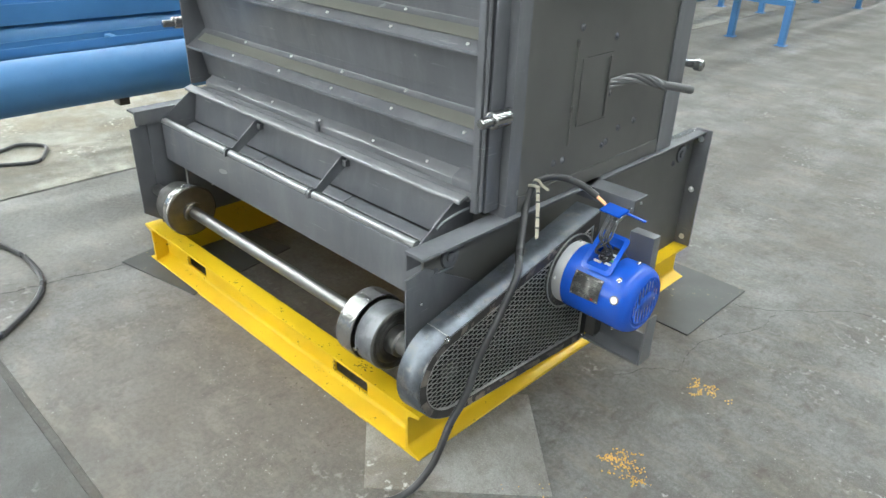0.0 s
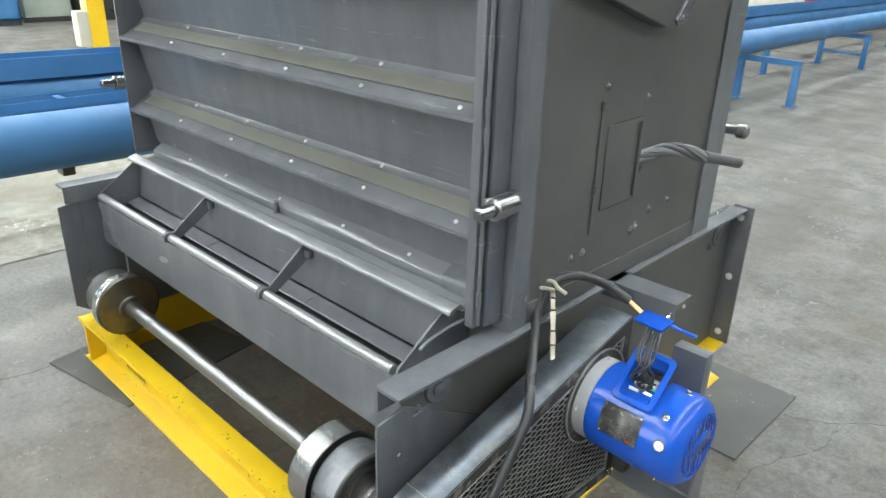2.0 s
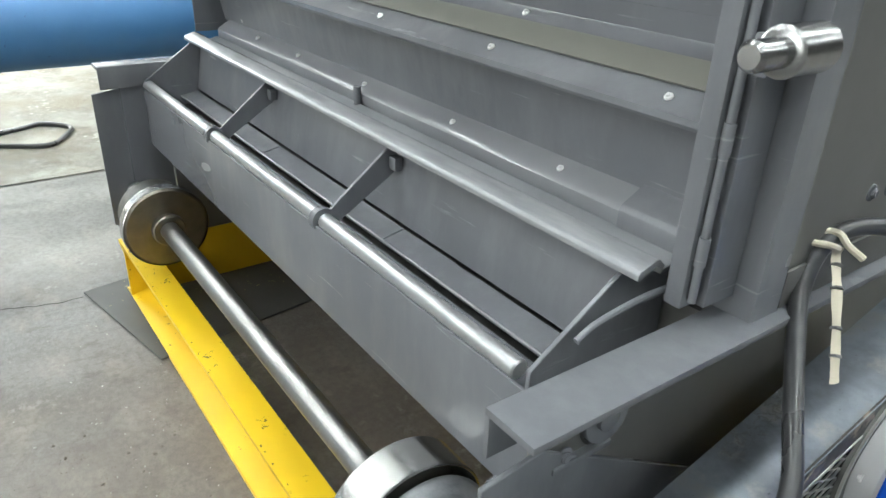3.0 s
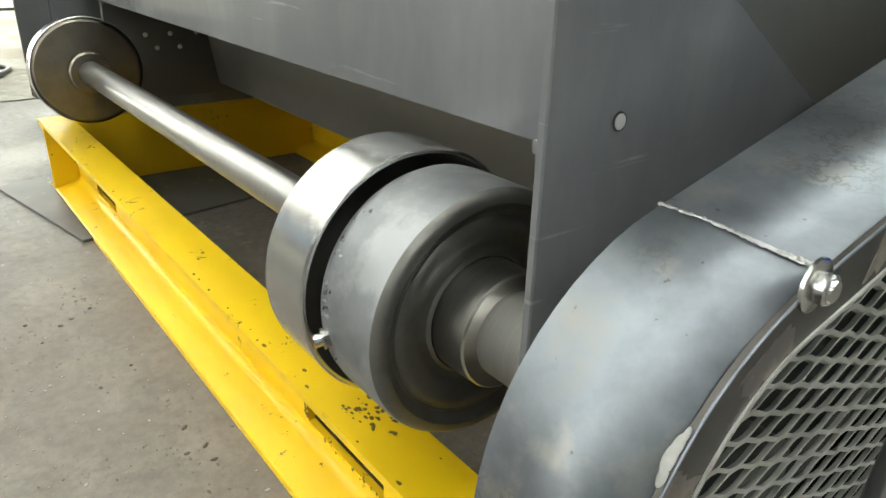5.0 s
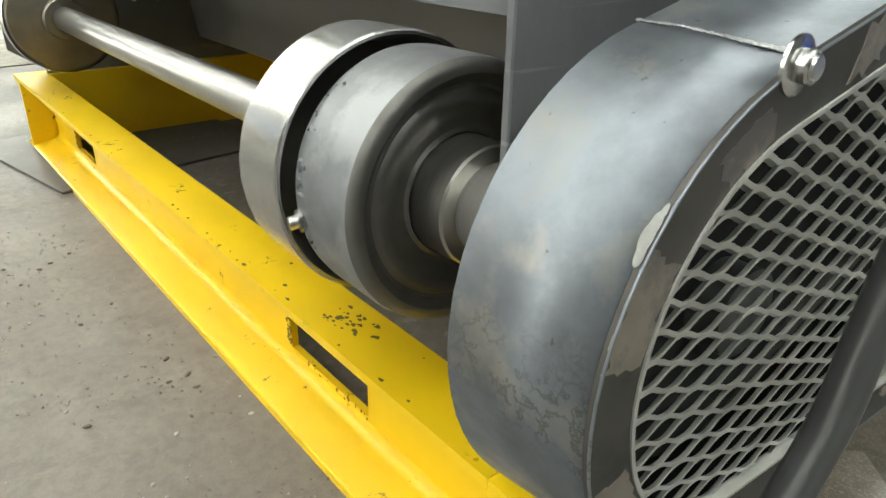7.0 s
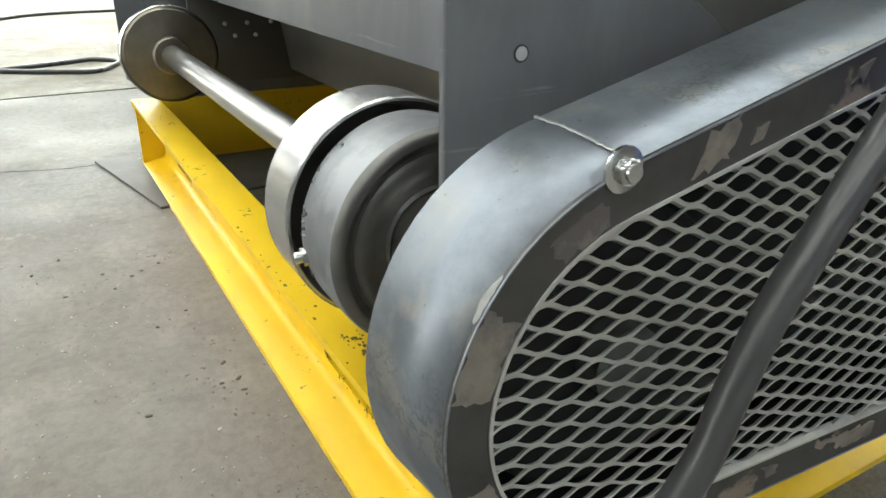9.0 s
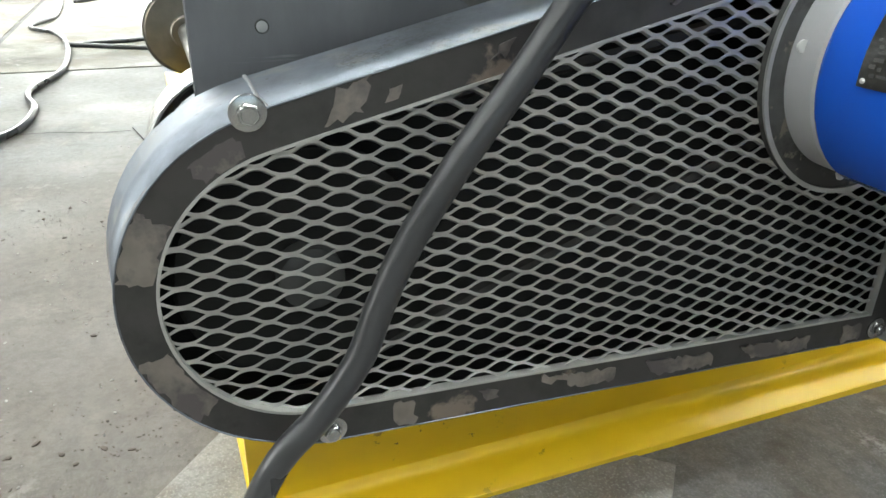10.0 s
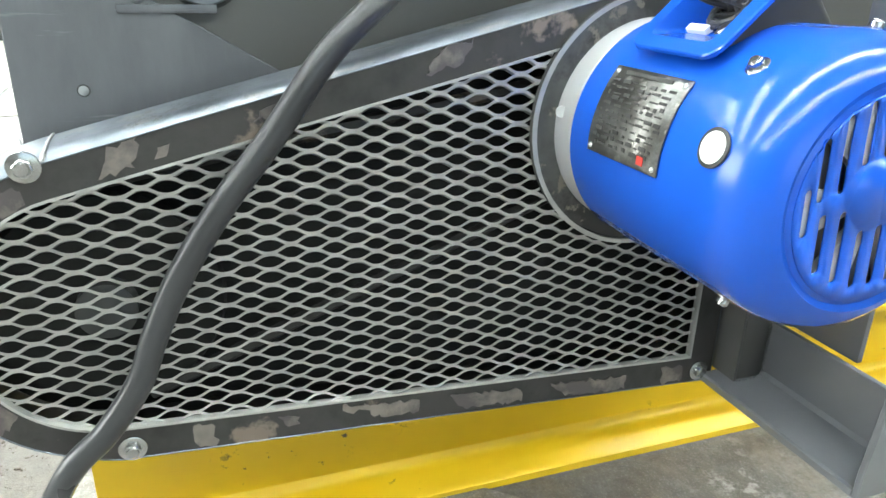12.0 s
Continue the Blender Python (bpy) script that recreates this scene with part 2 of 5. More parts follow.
def concrete(name, dark, light, stain, dirt=None):
    m, n, l, b = material(name, 0.45)
    v = coords(n, l)
    c = ramp(n, l, noise_node(n, l, v, 0.9, 6, 0.6), [(0.36, dark), (0.64, light)])
    c = mix(n, l, ramp(n, l, noise_node(n, l, v, 4.2, 9, 0.72), [(0.42, g(0)), (0.60, g(0.95))]), c, stain)
    c = mix(n, l, ramp(n, l, noise_node(n, l, v, 1.3, 8, 0.7), [(0.48, g(0)), (0.58, g(0.75))]), c, tuple(x * y for x, y in zip(dark, (0.80, 0.70, 0.58))))
    c = mix(n, l, ramp(n, l, noise_node(n, l, v, 130, 5, 0.75), [(0.38, g(0.4)), (0.54, g(0))]), c, tuple(x * 0.5 for x in dark))
    c = mix(n, l, ramp(n, l, noise_node(n, l, v, 320, 3, 0.7), [(0.52, g(0)), (0.64, g(0.3))]), c, tuple(min(1, x * 1.5) for x in light))
    pale = mix(n, l, 1.0, ramp(n, l, noise_node(n, l, v, 30, 7, 0.65), [(0.56, g(0)), (0.64, g(0.75))]), ramp(n, l, noise_node(n, l, v, 2.1, 4), [(0.54, g(0)), (0.62, g(1))]), "MULTIPLY")
    c = mix(n, l, pale, c, tuple(x * 1.7 for x in light))
    if dirt:
        # brown trodden dirt in an uneven patch along the machine's front
        far = n.new("ShaderNodeVectorMath")
        far.operation = "DISTANCE"
        far.inputs[1].default_value = dirt
        l.new(v, far.inputs[0])
        add = n.new("ShaderNodeMath")
        add.operation = "ADD"
        l.new(far.outputs["Value"], add.inputs[0])
        l.new(noise_node(n, l, v, 2.4, 8, 0.7), add.inputs[1])
        sc = n.new("ShaderNodeMath")
        sc.operation = "MULTIPLY"
        sc.inputs[1].default_value = 0.66
        l.new(add.outputs[0], sc.inputs[0])
        f = ramp(n, l, sc.outputs[0], [(0.55, g(0.78)), (0.88, g(0))])
        c = mix(n, l, f, c, (0.132, 0.108, 0.087))
        c = mix(n, l, ramp(n, l, noise_node(n, l, coords(n, l, (0.6, 1.3, 1.0)), 8.0, 8, 0.66), [(0.50, g(0)), (0.66, g(0.6))]), c, (0.215, 0.190, 0.160))
        c = mix(n, l, ramp(n, l, noise_node(n, l, coords(n, l, (1.2, 0.7, 1.0)), 15.0, 8, 0.7), [(0.54, g(0)), (0.66, g(0.6))]), c, (0.080, 0.065, 0.052))
        # paler worn concrete towards the joint behind the machine
        sep, neg, scl = n.new("ShaderNodeSeparateXYZ"), n.new("ShaderNodeMath"), n.new("ShaderNodeMath")
        l.new(v, sep.inputs[0])
        neg.operation, scl.operation = "SUBTRACT", "MULTIPLY"
        l.new(noise_node(n, l, v, 1.6, 8, 0.7), neg.inputs[0])
        l.new(sep.outputs["X"], neg.inputs[1])
        l.new(neg.outputs[0], scl.inputs[0])
        scl.inputs[1].default_value = 0.35
        c = mix(n, l, ramp(n, l, scl.outputs[0], [(0.73, g(0)), (0.87, g(0.6))]), c, (0.225, 0.216, 0.198))
        # darker streaks along y, coming in between y = 1 and 3.2
        streaks = ramp(n, l, noise_node(n, l, coords(n, l, (1.0, 0.10, 1.0)), 2.6, 5, 0.6), [(0.46, g(0)), (0.60, g(0.75))])
        part_y = n.new("ShaderNodeMath")
        part_y.operation = "MULTIPLY"
        part_y.inputs[1].default_value = 0.1
        l.new(sep.outputs["Y"], part_y.inputs[0])
        rear_part = ramp(n, l, part_y.outputs[0], [(0.10, g(0)), (0.32, g(1))])
        c = mix(n, l, mix(n, l, 1.0, streaks, rear_part, "MULTIPLY"), c, (0.098, 0.090, 0.078))
        c = mix(n, l, ramp(n, l, noise_node(n, l, v, 60, 6, 0.7), [(0.42, g(0.3)), (0.55, g(0))]), c, (0.06, 0.05, 0.04))
    vor = n.new("ShaderNodeTexVoronoi")
    vor.feature = "DISTANCE_TO_EDGE"
    vor.inputs["Scale"].default_value = 0.75
    warp = n.new("ShaderNodeVectorMath")
    warp.operation = "ADD"
    wob = n.new("ShaderNodeTexNoise")
    wob.inputs["Scale"].default_value, wob.inputs["Detail"].default_value = 2.2, 8
    l.new(v, wob.inputs["Vector"])
    l.new(v, warp.inputs[0])
    l.new(wob.outputs["Color"], warp.inputs[1])
    l.new(warp.outputs[0], vor.inputs["Vector"])
    crack = ramp(n, l, vor.outputs["Distance"], [(0.0, g(0.75)), (0.005, g(0))])
    gate = ramp(n, l, noise_node(n, l, v, 0.6, 3), [(0.60, g(0)), (0.66, g(1))])
    c = mix(n, l, mix(n, l, 1.0, crack, gate, "MULTIPLY"), c, tuple(x * 0.35 for x in dark))
    l.new(c, b.inputs["Base Color"])
    l.new(ramp(n, l, noise_node(n, l, v, 3, 6), [(0.3, g(0.48)), (0.7, g(0.75))]), b.inputs["Roughness"])
    bump(n, l, b, noise_node(n, l, v, 90, 6, 0.75), 0.4, 0.003)
    return m


FLOOR = concrete("hall_concrete", (0.118, 0.113, 0.104), (0.21, 0.203, 0.19), (0.09, 0.082, 0.071))
FLOOR_DIRTY = concrete("dirty_concrete", (0.140, 0.138, 0.133), (0.236, 0.233, 0.226), (0.104, 0.099, 0.092), (-0.65, -0.05, 0.0))
# Slab in front of the y = -0.66 joint, darker than the one behind.
FLOOR_NEAR = concrete("darker_concrete", (0.092, 0.091, 0.089), (0.140, 0.139, 0.136), (0.074, 0.072, 0.068))
FLOOR_WORN = concrete("worn_plate_concrete", (0.08, 0.075, 0.068), (0.13, 0.123, 0.112), (0.06, 0.055, 0.05))
PLATE_WORN = concrete("worn_floor_plate", (0.22, 0.214, 0.203), (0.40, 0.39, 0.375), (0.16, 0.145, 0.128))
FLOOR_PALE = concrete("pale_worn_concrete", (0.255, 0.24, 0.20), (0.42, 0.40, 0.345), (0.17, 0.155, 0.128))
GLOW, gn, gl, gb = material("tube_glow", 0.5)
gb.inputs["Base Color"].default_value = (0.8, 0.8, 0.8, 1)
gb.inputs["Emission Color"].default_value = (0.97, 1.0, 1.0, 1)
gb.inputs["Emission Strength"].default_value = TUBE

# ---- builders ----


def box(bm, x0, x1, y0, y1, z0, z1, bevel=0.0, m=None):
    r = bmesh.ops.create_cube(bm, size=1, matrix=Matrix.LocRotScale(((x0 + x1) / 2, (y0 + y1) / 2, (z0 + z1) / 2), None, (abs(x1 - x0), abs(y1 - y0), abs(z1 - z0))))
    vs = r["verts"]
    if bevel:
        es = list({e for v in vs for e in v.link_edges})
        vs = list({v for f in bmesh.ops.bevel(bm, geom=es, offset=bevel, segments=2, affect="EDGES", profile=0.6)["faces"] for v in f.verts} | {v for v in vs if v.is_valid})
    if m is not None:
        bmesh.ops.transform(bm, matrix=m, verts=vs)
    return bm


def prism(bm, pts, axis, a, b, bevel=0.0):
    """A polygon pushed along one axis from a to b: (y, z) for x, (x, z) for y, (x, y) for z."""
    def put(p, t):
        return {"x": (t, p[0], p[1]), "y": (p[0], t, p[1]), "z": (p[0], p[1], t)}[axis]
    lo, hi = [bm.verts.new(put(p, a)) for p in pts], [bm.verts.new(put(p, b)) for p in pts]
    fs = [bm.faces.new(lo), bm.faces.new(hi)]
    for i in range(len(pts)):
        j = (i + 1) % len(pts)
        fs.append(bm.faces.new((lo[i], lo[j], hi[j], hi[i])))
    bmesh.ops.recalc_face_normals(bm, faces=fs)
    if bevel:
        bmesh.ops.bevel(bm, geom=list({e for f in fs for e in f.edges}), offset=bevel, segments=1, affect="EDGES")
    return bm


def lathe(bm, prof, origin, axis="x", seg=48, close=True):
    """Turns (along, radius) pairs round an axis through origin."""
    rot = {"x": lambda a, r, t: (a, r * math.cos(t), r * math.sin(t)), "y": lambda a, r, t: (r * math.cos(t), a, r * math.sin(t)),
           "z": lambda a, r, t: (r * math.cos(t), r * math.sin(t), a)}[axis]
    rings = []
    for a, r in prof:
        rings.append([bm.verts.new(Vector(origin) + Vector(rot(a, max(r, 1e-4), 2 * math.pi * i / seg))) for i in range(seg)])
    fs = []
    for p, q in zip(rings, rings[1:]):
        for i in range(seg):
            j = (i + 1) % seg
            fs.append(bm.faces.new((p[i], p[j], q[j], q[i])))
    if close:
        fs += [bm.faces.new(rings[0]), bm.faces.new(rings[-1])]
    bmesh.ops.recalc_face_normals(bm, faces=fs)
    for f in fs:
        f.smooth = True
    return bm


def smooth_path(pts, step=6):
    pts = [Vector(p) for p in pts]
    ext = [pts[0] * 2 - pts[1], *pts, pts[-1] * 2 - pts[-2]]
    out = []
    for i in range(1, len(ext) - 2):
        p0, p1, p2, p3 = ext[i - 1:i + 3]
        for k in range(step):
            t = k / step
            out.append(0.5 * (2 * p1 + (p2 - p0) * t + (2 * p0 - 5 * p1 + 4 * p2 - p3) * t * t + (3 * p1 - p0 - 3 * p2 + p3) * t ** 3))
    return out + [pts[-1]]


def tube(bm, pts, r, seg=12, step=6):
    path = smooth_path(pts, step) if step > 1 else [Vector(p) for p in pts]
    up, rings = Vector((0.31, 0.2, 0.93)), []
    for i, p in enumerate(path):
        d = (path[min(i + 1, len(path) - 1)] - path[max(i - 1, 0)]).normalized()
        s = d.cross(up).normalized()
        up = s.cross(d).normalized()
        rings.append([bm.verts.new(p + (s * math.cos(2 * math.pi * k / seg) + up * math.sin(2 * math.pi * k / seg)) * r) for k in range(seg)])
    fs = [bm.faces.new(rings[0]), bm.faces.new(rings[-1])]
    for a, b in zip(rings, rings[1:]):
        for k in range(seg):
            j = (k + 1) % seg
            fs.append(bm.faces.new((a[k], a[j], b[j], b[k])))
    bmesh.ops.recalc_face_normals(bm, faces=fs)
    for f in fs:
        f.smooth = True
    return bm


def mesh_of(bm, name, mat):
    me = bpy.data.meshes.new(name)
    bm.to_mesh(me)
    bm.free()
    me.materials.append(mat)
    me.set_sharp_from_angle(angle=radians(32))
    return me


def thing(name, at, label, category, group=""):
    ob = new(name)
    ob.empty_display_size = 0.05
    ob.location = at
    return tagged(ob, label, category, group)


def attach(ob, parent):
    ob.parent = parent
    if parent.type == "EMPTY":
        ob.matrix_parent_inverse = Matrix.Translation(parent.location).inverted()
    return ob


def part(name, bm, mat, parent, label=""):
    ob = new(name, mesh_of(bm, name, mat))
    attach(ob, parent)
    return tagged(ob, label) if label else ob


def solo(name, bm, mat, label, category, kind="", group=""):
    return tagged(new(name, mesh_of(bm, name, mat)), label, category, group, kind)


def structure(name, bm, mat, label, category):
    return solo(name, bm, mat, label, category, "structure")


def hex_bolt(r=0.0085, h=0.007, washer=0.013):
    bm = bmesh.new()
    lathe(bm, [(0, washer), (0.0015, washer), (0.002, washer * 0.9)], (0, 0, 0), "z", 20)
    prism(bm, [(r * math.cos(math.pi * k / 3), r * math.sin(math.pi * k / 3)) for k in range(6)], "z", 0.0018, h, 0.0008)
    lathe(bm, [(h - 0.0005, r * 0.7), (h + 0.0012, r * 0.62)], (0, 0, 0), "z", 16)
    return bm


BOLT = mesh_of(hex_bolt(0.0068, 0.007, 0.0108), "bolt", ZINC)
SMALL_BOLT = mesh_of(hex_bolt(0.0034, 0.0032, 0.0047), "bolt", BRIGHT)
BRIGHT_BOLT = mesh_of(hex_bolt(0.0068, 0.007, 0.0108), "bolt", BRIGHT)
GREY_BOLT = mesh_of(hex_bolt(0.0065, 0.005, 0.01), "bolt", GREY)
FACING = {"+x": (0, 90, 0), "-x": (0, -90, 0), "-y": (90, 0, 0), "+z": (0, 0, 0), "-z": (180, 0, 0), "+y": (-90, 0, 0)}


def bolt(parent, at, way="+x", mesh=BOLT, turn=0.0, name="bolt"):
    ob = new(name, mesh)
    attach(ob, parent)
    ob.matrix_basis = pose(*at, *FACING[way]) @ pose(0, 0, 0, 0, 0, turn)
    return ob


# ---- the hall ----
HX0, HX1, HY0, HY1, HZ = -14.0, 12.0, -12.0, 24.0, 6.5
fl = structure("floor", box(bmesh.new(), HX0, HX1, HY0, HY1, -0.2, -0.004), FLOOR_WORN, "grey concrete hall floor with joints and stains", "floor")
structure("wall_north", box(bmesh.new(), HX0, HX1, HY1, HY1 + 0.2, -0.2, HZ), WALL, "grey sheet metal hall wall", "wall")
bm = bmesh.new()
box(bm, HX0, -6.5, HY0 - 0.2, HY0, -0.2, HZ)
box(bm, 0.5, HX1, HY0 - 0.2, HY0, -0.2, HZ)
box(bm, -6.5, 0.5, HY0 - 0.2, HY0, 4.8, HZ)
structure("wall_south", bm, WALL, "unseen grey hall wall with an assumed bay door", "wall")
bm = bmesh.new()
box(bm, HX0 - 0.2, HX0, HY0, -5.0, -0.2, HZ)
box(bm, HX0 - 0.2, HX0, 2.0, HY1, -0.2, HZ)
box(bm, HX0 - 0.2, HX0, -5.0, 2.0, 4.8, HZ)
structure("wall_west", bm, WALL, "unseen grey hall wall with an assumed bay door", "wall")
bm = bmesh.new()
box(bm, HX1, HX1 + 0.2, HY0, -3.0, -0.2, HZ)
box(bm, HX1, HX1 + 0.2, 5.0, HY1, -0.2, HZ)
box(bm, HX1, HX1 + 0.2, -3.0, 5.0, 4.8, HZ)
structure("wall_east", bm, WALL, "unseen grey hall wall with an assumed bay door", "wall")
structure("ceiling", box(bmesh.new(), HX0, HX1, HY0, HY1, HZ, HZ + 0.2), ROOF, "pale sheet metal hall roof", "ceiling")


def tube_light(at):
    root = thing("ceiling_light", at, "long white tube light hung under the hall roof", "ceiling light", "tube lights under the roof")
    x, y, z = at
    part("housing", prism(bmesh.new(), [(x - 0.20, z), (x + 0.20, z), (x + 0.10, z + 0.6), (x - 0.10, z + 0.6)], "y", y - 1.75, y + 1.75), WHITE, root)
    part("tube", box(bmesh.new(), x - 0.15, x + 0.15, y - 1.7, y + 1.7, z - 0.03, z - 0.0, 0.01), GLOW, root, "glowing fluorescent tube")
    return root


first = tube_light((-11, -9, 5.9))
for i in range(5):
    for j in range(8):
        if i or j:
            copy_thing(first, pose(-11 + 4 * i, -9 + 4 * j, 5.9))


def slab(x0, x1, y0, y1, mat):
    bm = box(bmesh.new(), x0 + 0.012, x1 - 0.012, y0 + 0.012, y1 - 0.012, -0.0039, 0.0, 0.003)
    part("slab", bm, mat, fl)


for x0, x1 in ((HX0, -8.5), (-8.5, -2.515), (-2.515, HX1)):
    for y0, y1 in ((HY0, -6.0), (-6.0, -0.66), (-0.66, 4.9), (4.9, 10.5), (10.5, HY1)) if x0 < -3 else ((HY0, -6.0), (-6.0, -0.66), (-0.66, 14.0), (14.0, HY1)):
        slab(x0, x1, y0, y1, FLOOR_PALE if x0 == -8.5 and y0 < 4 else FLOOR_DIRTY if x0 == -2.515 and y0 == -0.66 else FLOOR_NEAR if x0 == -2.515 and y0 == -6.0 else FLOOR)


def floor_plate(pts, label, mat=PLATE, high=0.006):
    return solo("floor_plate", prism(bmesh.new(), pts, "z", 0.0005, high, 0.001), mat, label, "floor plate")


floor_plate([(-1.577, -0.109), (-1.165, -0.026), (-1.235, 0.44), (-1.663, 0.36)], "dark rubber floor plate lying under the skid corner")
floor_plate([(0.218, 1.503), (0.210, 1.062), (-0.22, 1.07), (-0.212, 1.51)], "dark scuffed floor plate under the rear skid corner")
floor_plate([(0.027, 0.419), (0.320, 0.151), (-0.03, -0.17), (-0.29, 0.06)], "grey worn floor plate under the front skid corner", PLATE_WORN, 0.003)

CRACK = paint("crack_dirt", (0.03, 0.028, 0.025), (0.05, 0.046, 0.041), 0.9)


def floor_crack(pts, wide, seed):
    """A jagged hairline crack, filled with dirt, along a few corner points."""
    rnd = random.Random(seed)
    path = [Vector((*p, 0.0003)) for p in pts]
    for k in range(4):
        out = [path[0]]
        for a, b in zip(path, path[1:]):
            mid, d = (a + b) / 2, (b - a)
            out += [mid + Vector((-d.y, d.x, 0)) * rnd.uniform(-0.13, 0.13), b]
        path = out
    bm, last = bmesh.new(), None
    for i, p in enumerate(path):
        d = (path[min(i + 1, len(path) - 1)] - path[max(i - 1, 0)]).normalized()
        side = Vector((-d.y, d.x, 0)) * wide * rnd.uniform(0.3, 1.0)
        row = [bm.verts.new(p + side), bm.verts.new(p - side), bm.verts.new(p - side * 0.8 - Vector((0, 0, 0.002))), bm.verts.new(p + side * 0.8 - Vector((0, 0, 0.002)))]
        if last:
            for q in range(4):
                bm.faces.new((last[q], last[(q + 1) % 4], row[(q + 1) % 4], row[q]))
        last = row
    bmesh.ops.recalc_face_normals(bm, faces=bm.faces[:])
    part("crack", bm, CRACK, fl, "dirt-filled hairline crack")


floor_crack([(0.225, 1.385), (0.423, 1.527), (0.655, 1.696), (1.3, 2.15)], 0.0014, 1)
floor_crack([(0.150, 0.69), (0.285, 0.858), (0.317, 1.194), (0.36, 1.45)], 0.0009, 2)
floor_crack([(-1.72, -0.9), (-1.640, -0.521), (-1.603, -0.340), (-1.560, -0.115)], 0.0024, 3)

# ---- yellow skid ----
SX0, SX1, SY0, SY1, SH, FW, TW = -1.538, 0.0, -0.008, 1.42, 0.152, 0.060, 0.008
skid = thing("skid_base", (-0.775, 0.7, 0), "yellow painted steel channel skid with fork slots", "skid base")


def solid(bm, xs, ys, zs, full, bevel=0.0, m=None):
    """One closed mesh of the cells between the cuts for which full(i, j, k) holds."""
    nx, ny, nz = len(xs) - 1, len(ys) - 1, len(zs) - 1
    on = {(i, j, k) for i in range(nx) for j in range(ny) for k in range(nz) if full(i, j, k)}
    vs = {}

    def vert(i, j, k):
        if (i, j, k) not in vs:
            vs[i, j, k] = bm.verts.new((xs[i], ys[j], zs[k]))
        return vs[i, j, k]

    sides = (((-1, 0, 0), ((0, 0, 0), (0, 0, 1), (0, 1, 1), (0, 1, 0))), ((1, 0, 0), ((1, 0, 0), (1, 1, 0), (1, 1, 1), (1, 0, 1))),
             ((0, -1, 0), ((0, 0, 0), (1, 0, 0), (1, 0, 1), (0, 0, 1))), ((0, 1, 0), ((0, 1, 0), (0, 1, 1), (1, 1, 1), (1, 1, 0))),
             ((0, 0, -1), ((0, 0, 0), (0, 1, 0), (1, 1, 0), (1, 0, 0))), ((0, 0, 1), ((0, 0, 1), (1, 0, 1), (1, 1, 1), (0, 1, 1))))
    for i, j, k in sorted(on):
        for (a, b, c), corners in sides:
            if (i + a, j + b, k + c) not in on:
                bm.faces.new([vert(i + p, j + q, k + r) for p, q, r in corners])
    if bevel:
        bm.normal_update()
        es = [e for e in bm.edges if len(e.link_faces) == 2 and e.calc_face_angle(0) > 0.5]
        bmesh.ops.bevel(bm, geom=es, offset=bevel, segments=2, affect="EDGES")
    if m is not None:
        bmesh.ops.transform(bm, matrix=m, verts=bm.verts[:])
    return bm


def flange_profile(edge, inward, z, up, wide=FW):
    """A tapered channel flange in (across, z): thin at its tip, thick and filleted at the web."""
    w = edge + inward * (wide - TW)
    pts = [(edge, z), (edge, z + up * 0.0085), (edge + inward * 0.0015, z + up * 0.010)]
    pts += [(w - inward * 0.012, z + up * 0.0185), (w - inward * 0.006, z + up * 0.0205), (w - inward * 0.002, z + up * 0.0245), (w, z + up * 0.031)]
    return pts + [(edge + inward * wide, z + up * 0.031), (edge + inward * wide, z)]


def channel_x(x0, x1, edge, inward, slots=()):
    """A channel along x, its flanges' tips at y = edge, its web inward; slots are (x0, x1, z0, z1)."""
    xs = [x0, *[v for q in slots for v in q[:2]], x1]
    ys = sorted((edge + inward * (FW - TW), edge + inward * FW))
    zs = [0.0305, *(slots[-1][2:] if slots else (0.06, 0.115)), SH - 0.0305]
    bm = solid(bmesh.new(), xs, ys, zs, lambda i, j, k: not (k == 1 and i % 2))
    for z, up in ((0, 1), (SH, -1)):
        prism(bm, flange_profile(edge, inward, z, up), "x", x0, x1)
    return bm


def channel_y(y0, y1, edge, inward, wide=0.051):
    bm = bmesh.new()
    w0, w1 = sorted((edge + inward * (wide - TW), edge + inward * wide))
    box(bm, w0, w1, y0, y1, 0.0305, SH - 0.0305)
    for z, up in ((0, 1), (SH, -1)):
        prism(bm, flange_profile(edge, inward, z, up, wide), "y", y0, y1)
    return bm


SLOTS = ((-1.320, -1.190, 0.042, 0.108), (-0.422, -0.270, 0.036, 0.108))
part("front_beam", channel_x(SX0 + 0.052, SX1 - 0.052, SY0, 1, SLOTS), YELLOW, skid, "yellow channel with two fork slots")
part("rear_beam", channel_x(SX0 + 0.052, SX1 - 0.052, SY1, -1, SLOTS), YELLOW, skid)
part("cross_beam", channel_x(SX0 + 0.052, SX1 - 0.052, 0.56, 1), YELLOW, skid)
part("side_beam", channel_y(SY0, SY1, SX1, -1), YELLOW, skid)
part("side_beam", channel_y(SY0, SY1, SX0, 1), YELLOW, skid)

SCUFF = paint("scuffed_primer", (0.09, 0.065, 0.02), (0.16, 0.11, 0.03), 0.5)
rng = random.Random(12)
bm = bmesh.new()
for k in range(70):
    x, y = (rng.gauss(-0.262, 0.016), rng.uniform(0.008, 0.038)) if k < 40 else (rng.uniform(-1.45, -0.06), rng.uniform(-0.004, 0.0) if k % 3 else rng.uniform(0.0, 0.04))
    q = rng.uniform(0.0008, 0.0035)
    a = rng.uniform(0, 6.3)
    pts = [(x + q * rng.uniform(0.5, 1.6) * math.cos(a + i * 1.05), y + q * rng.uniform(0.4, 1.0) * math.sin(a + i * 1.05)) for i in range(6)]
    prism(bm, pts, "z", SH - 0.0002, SH + 0.0003)
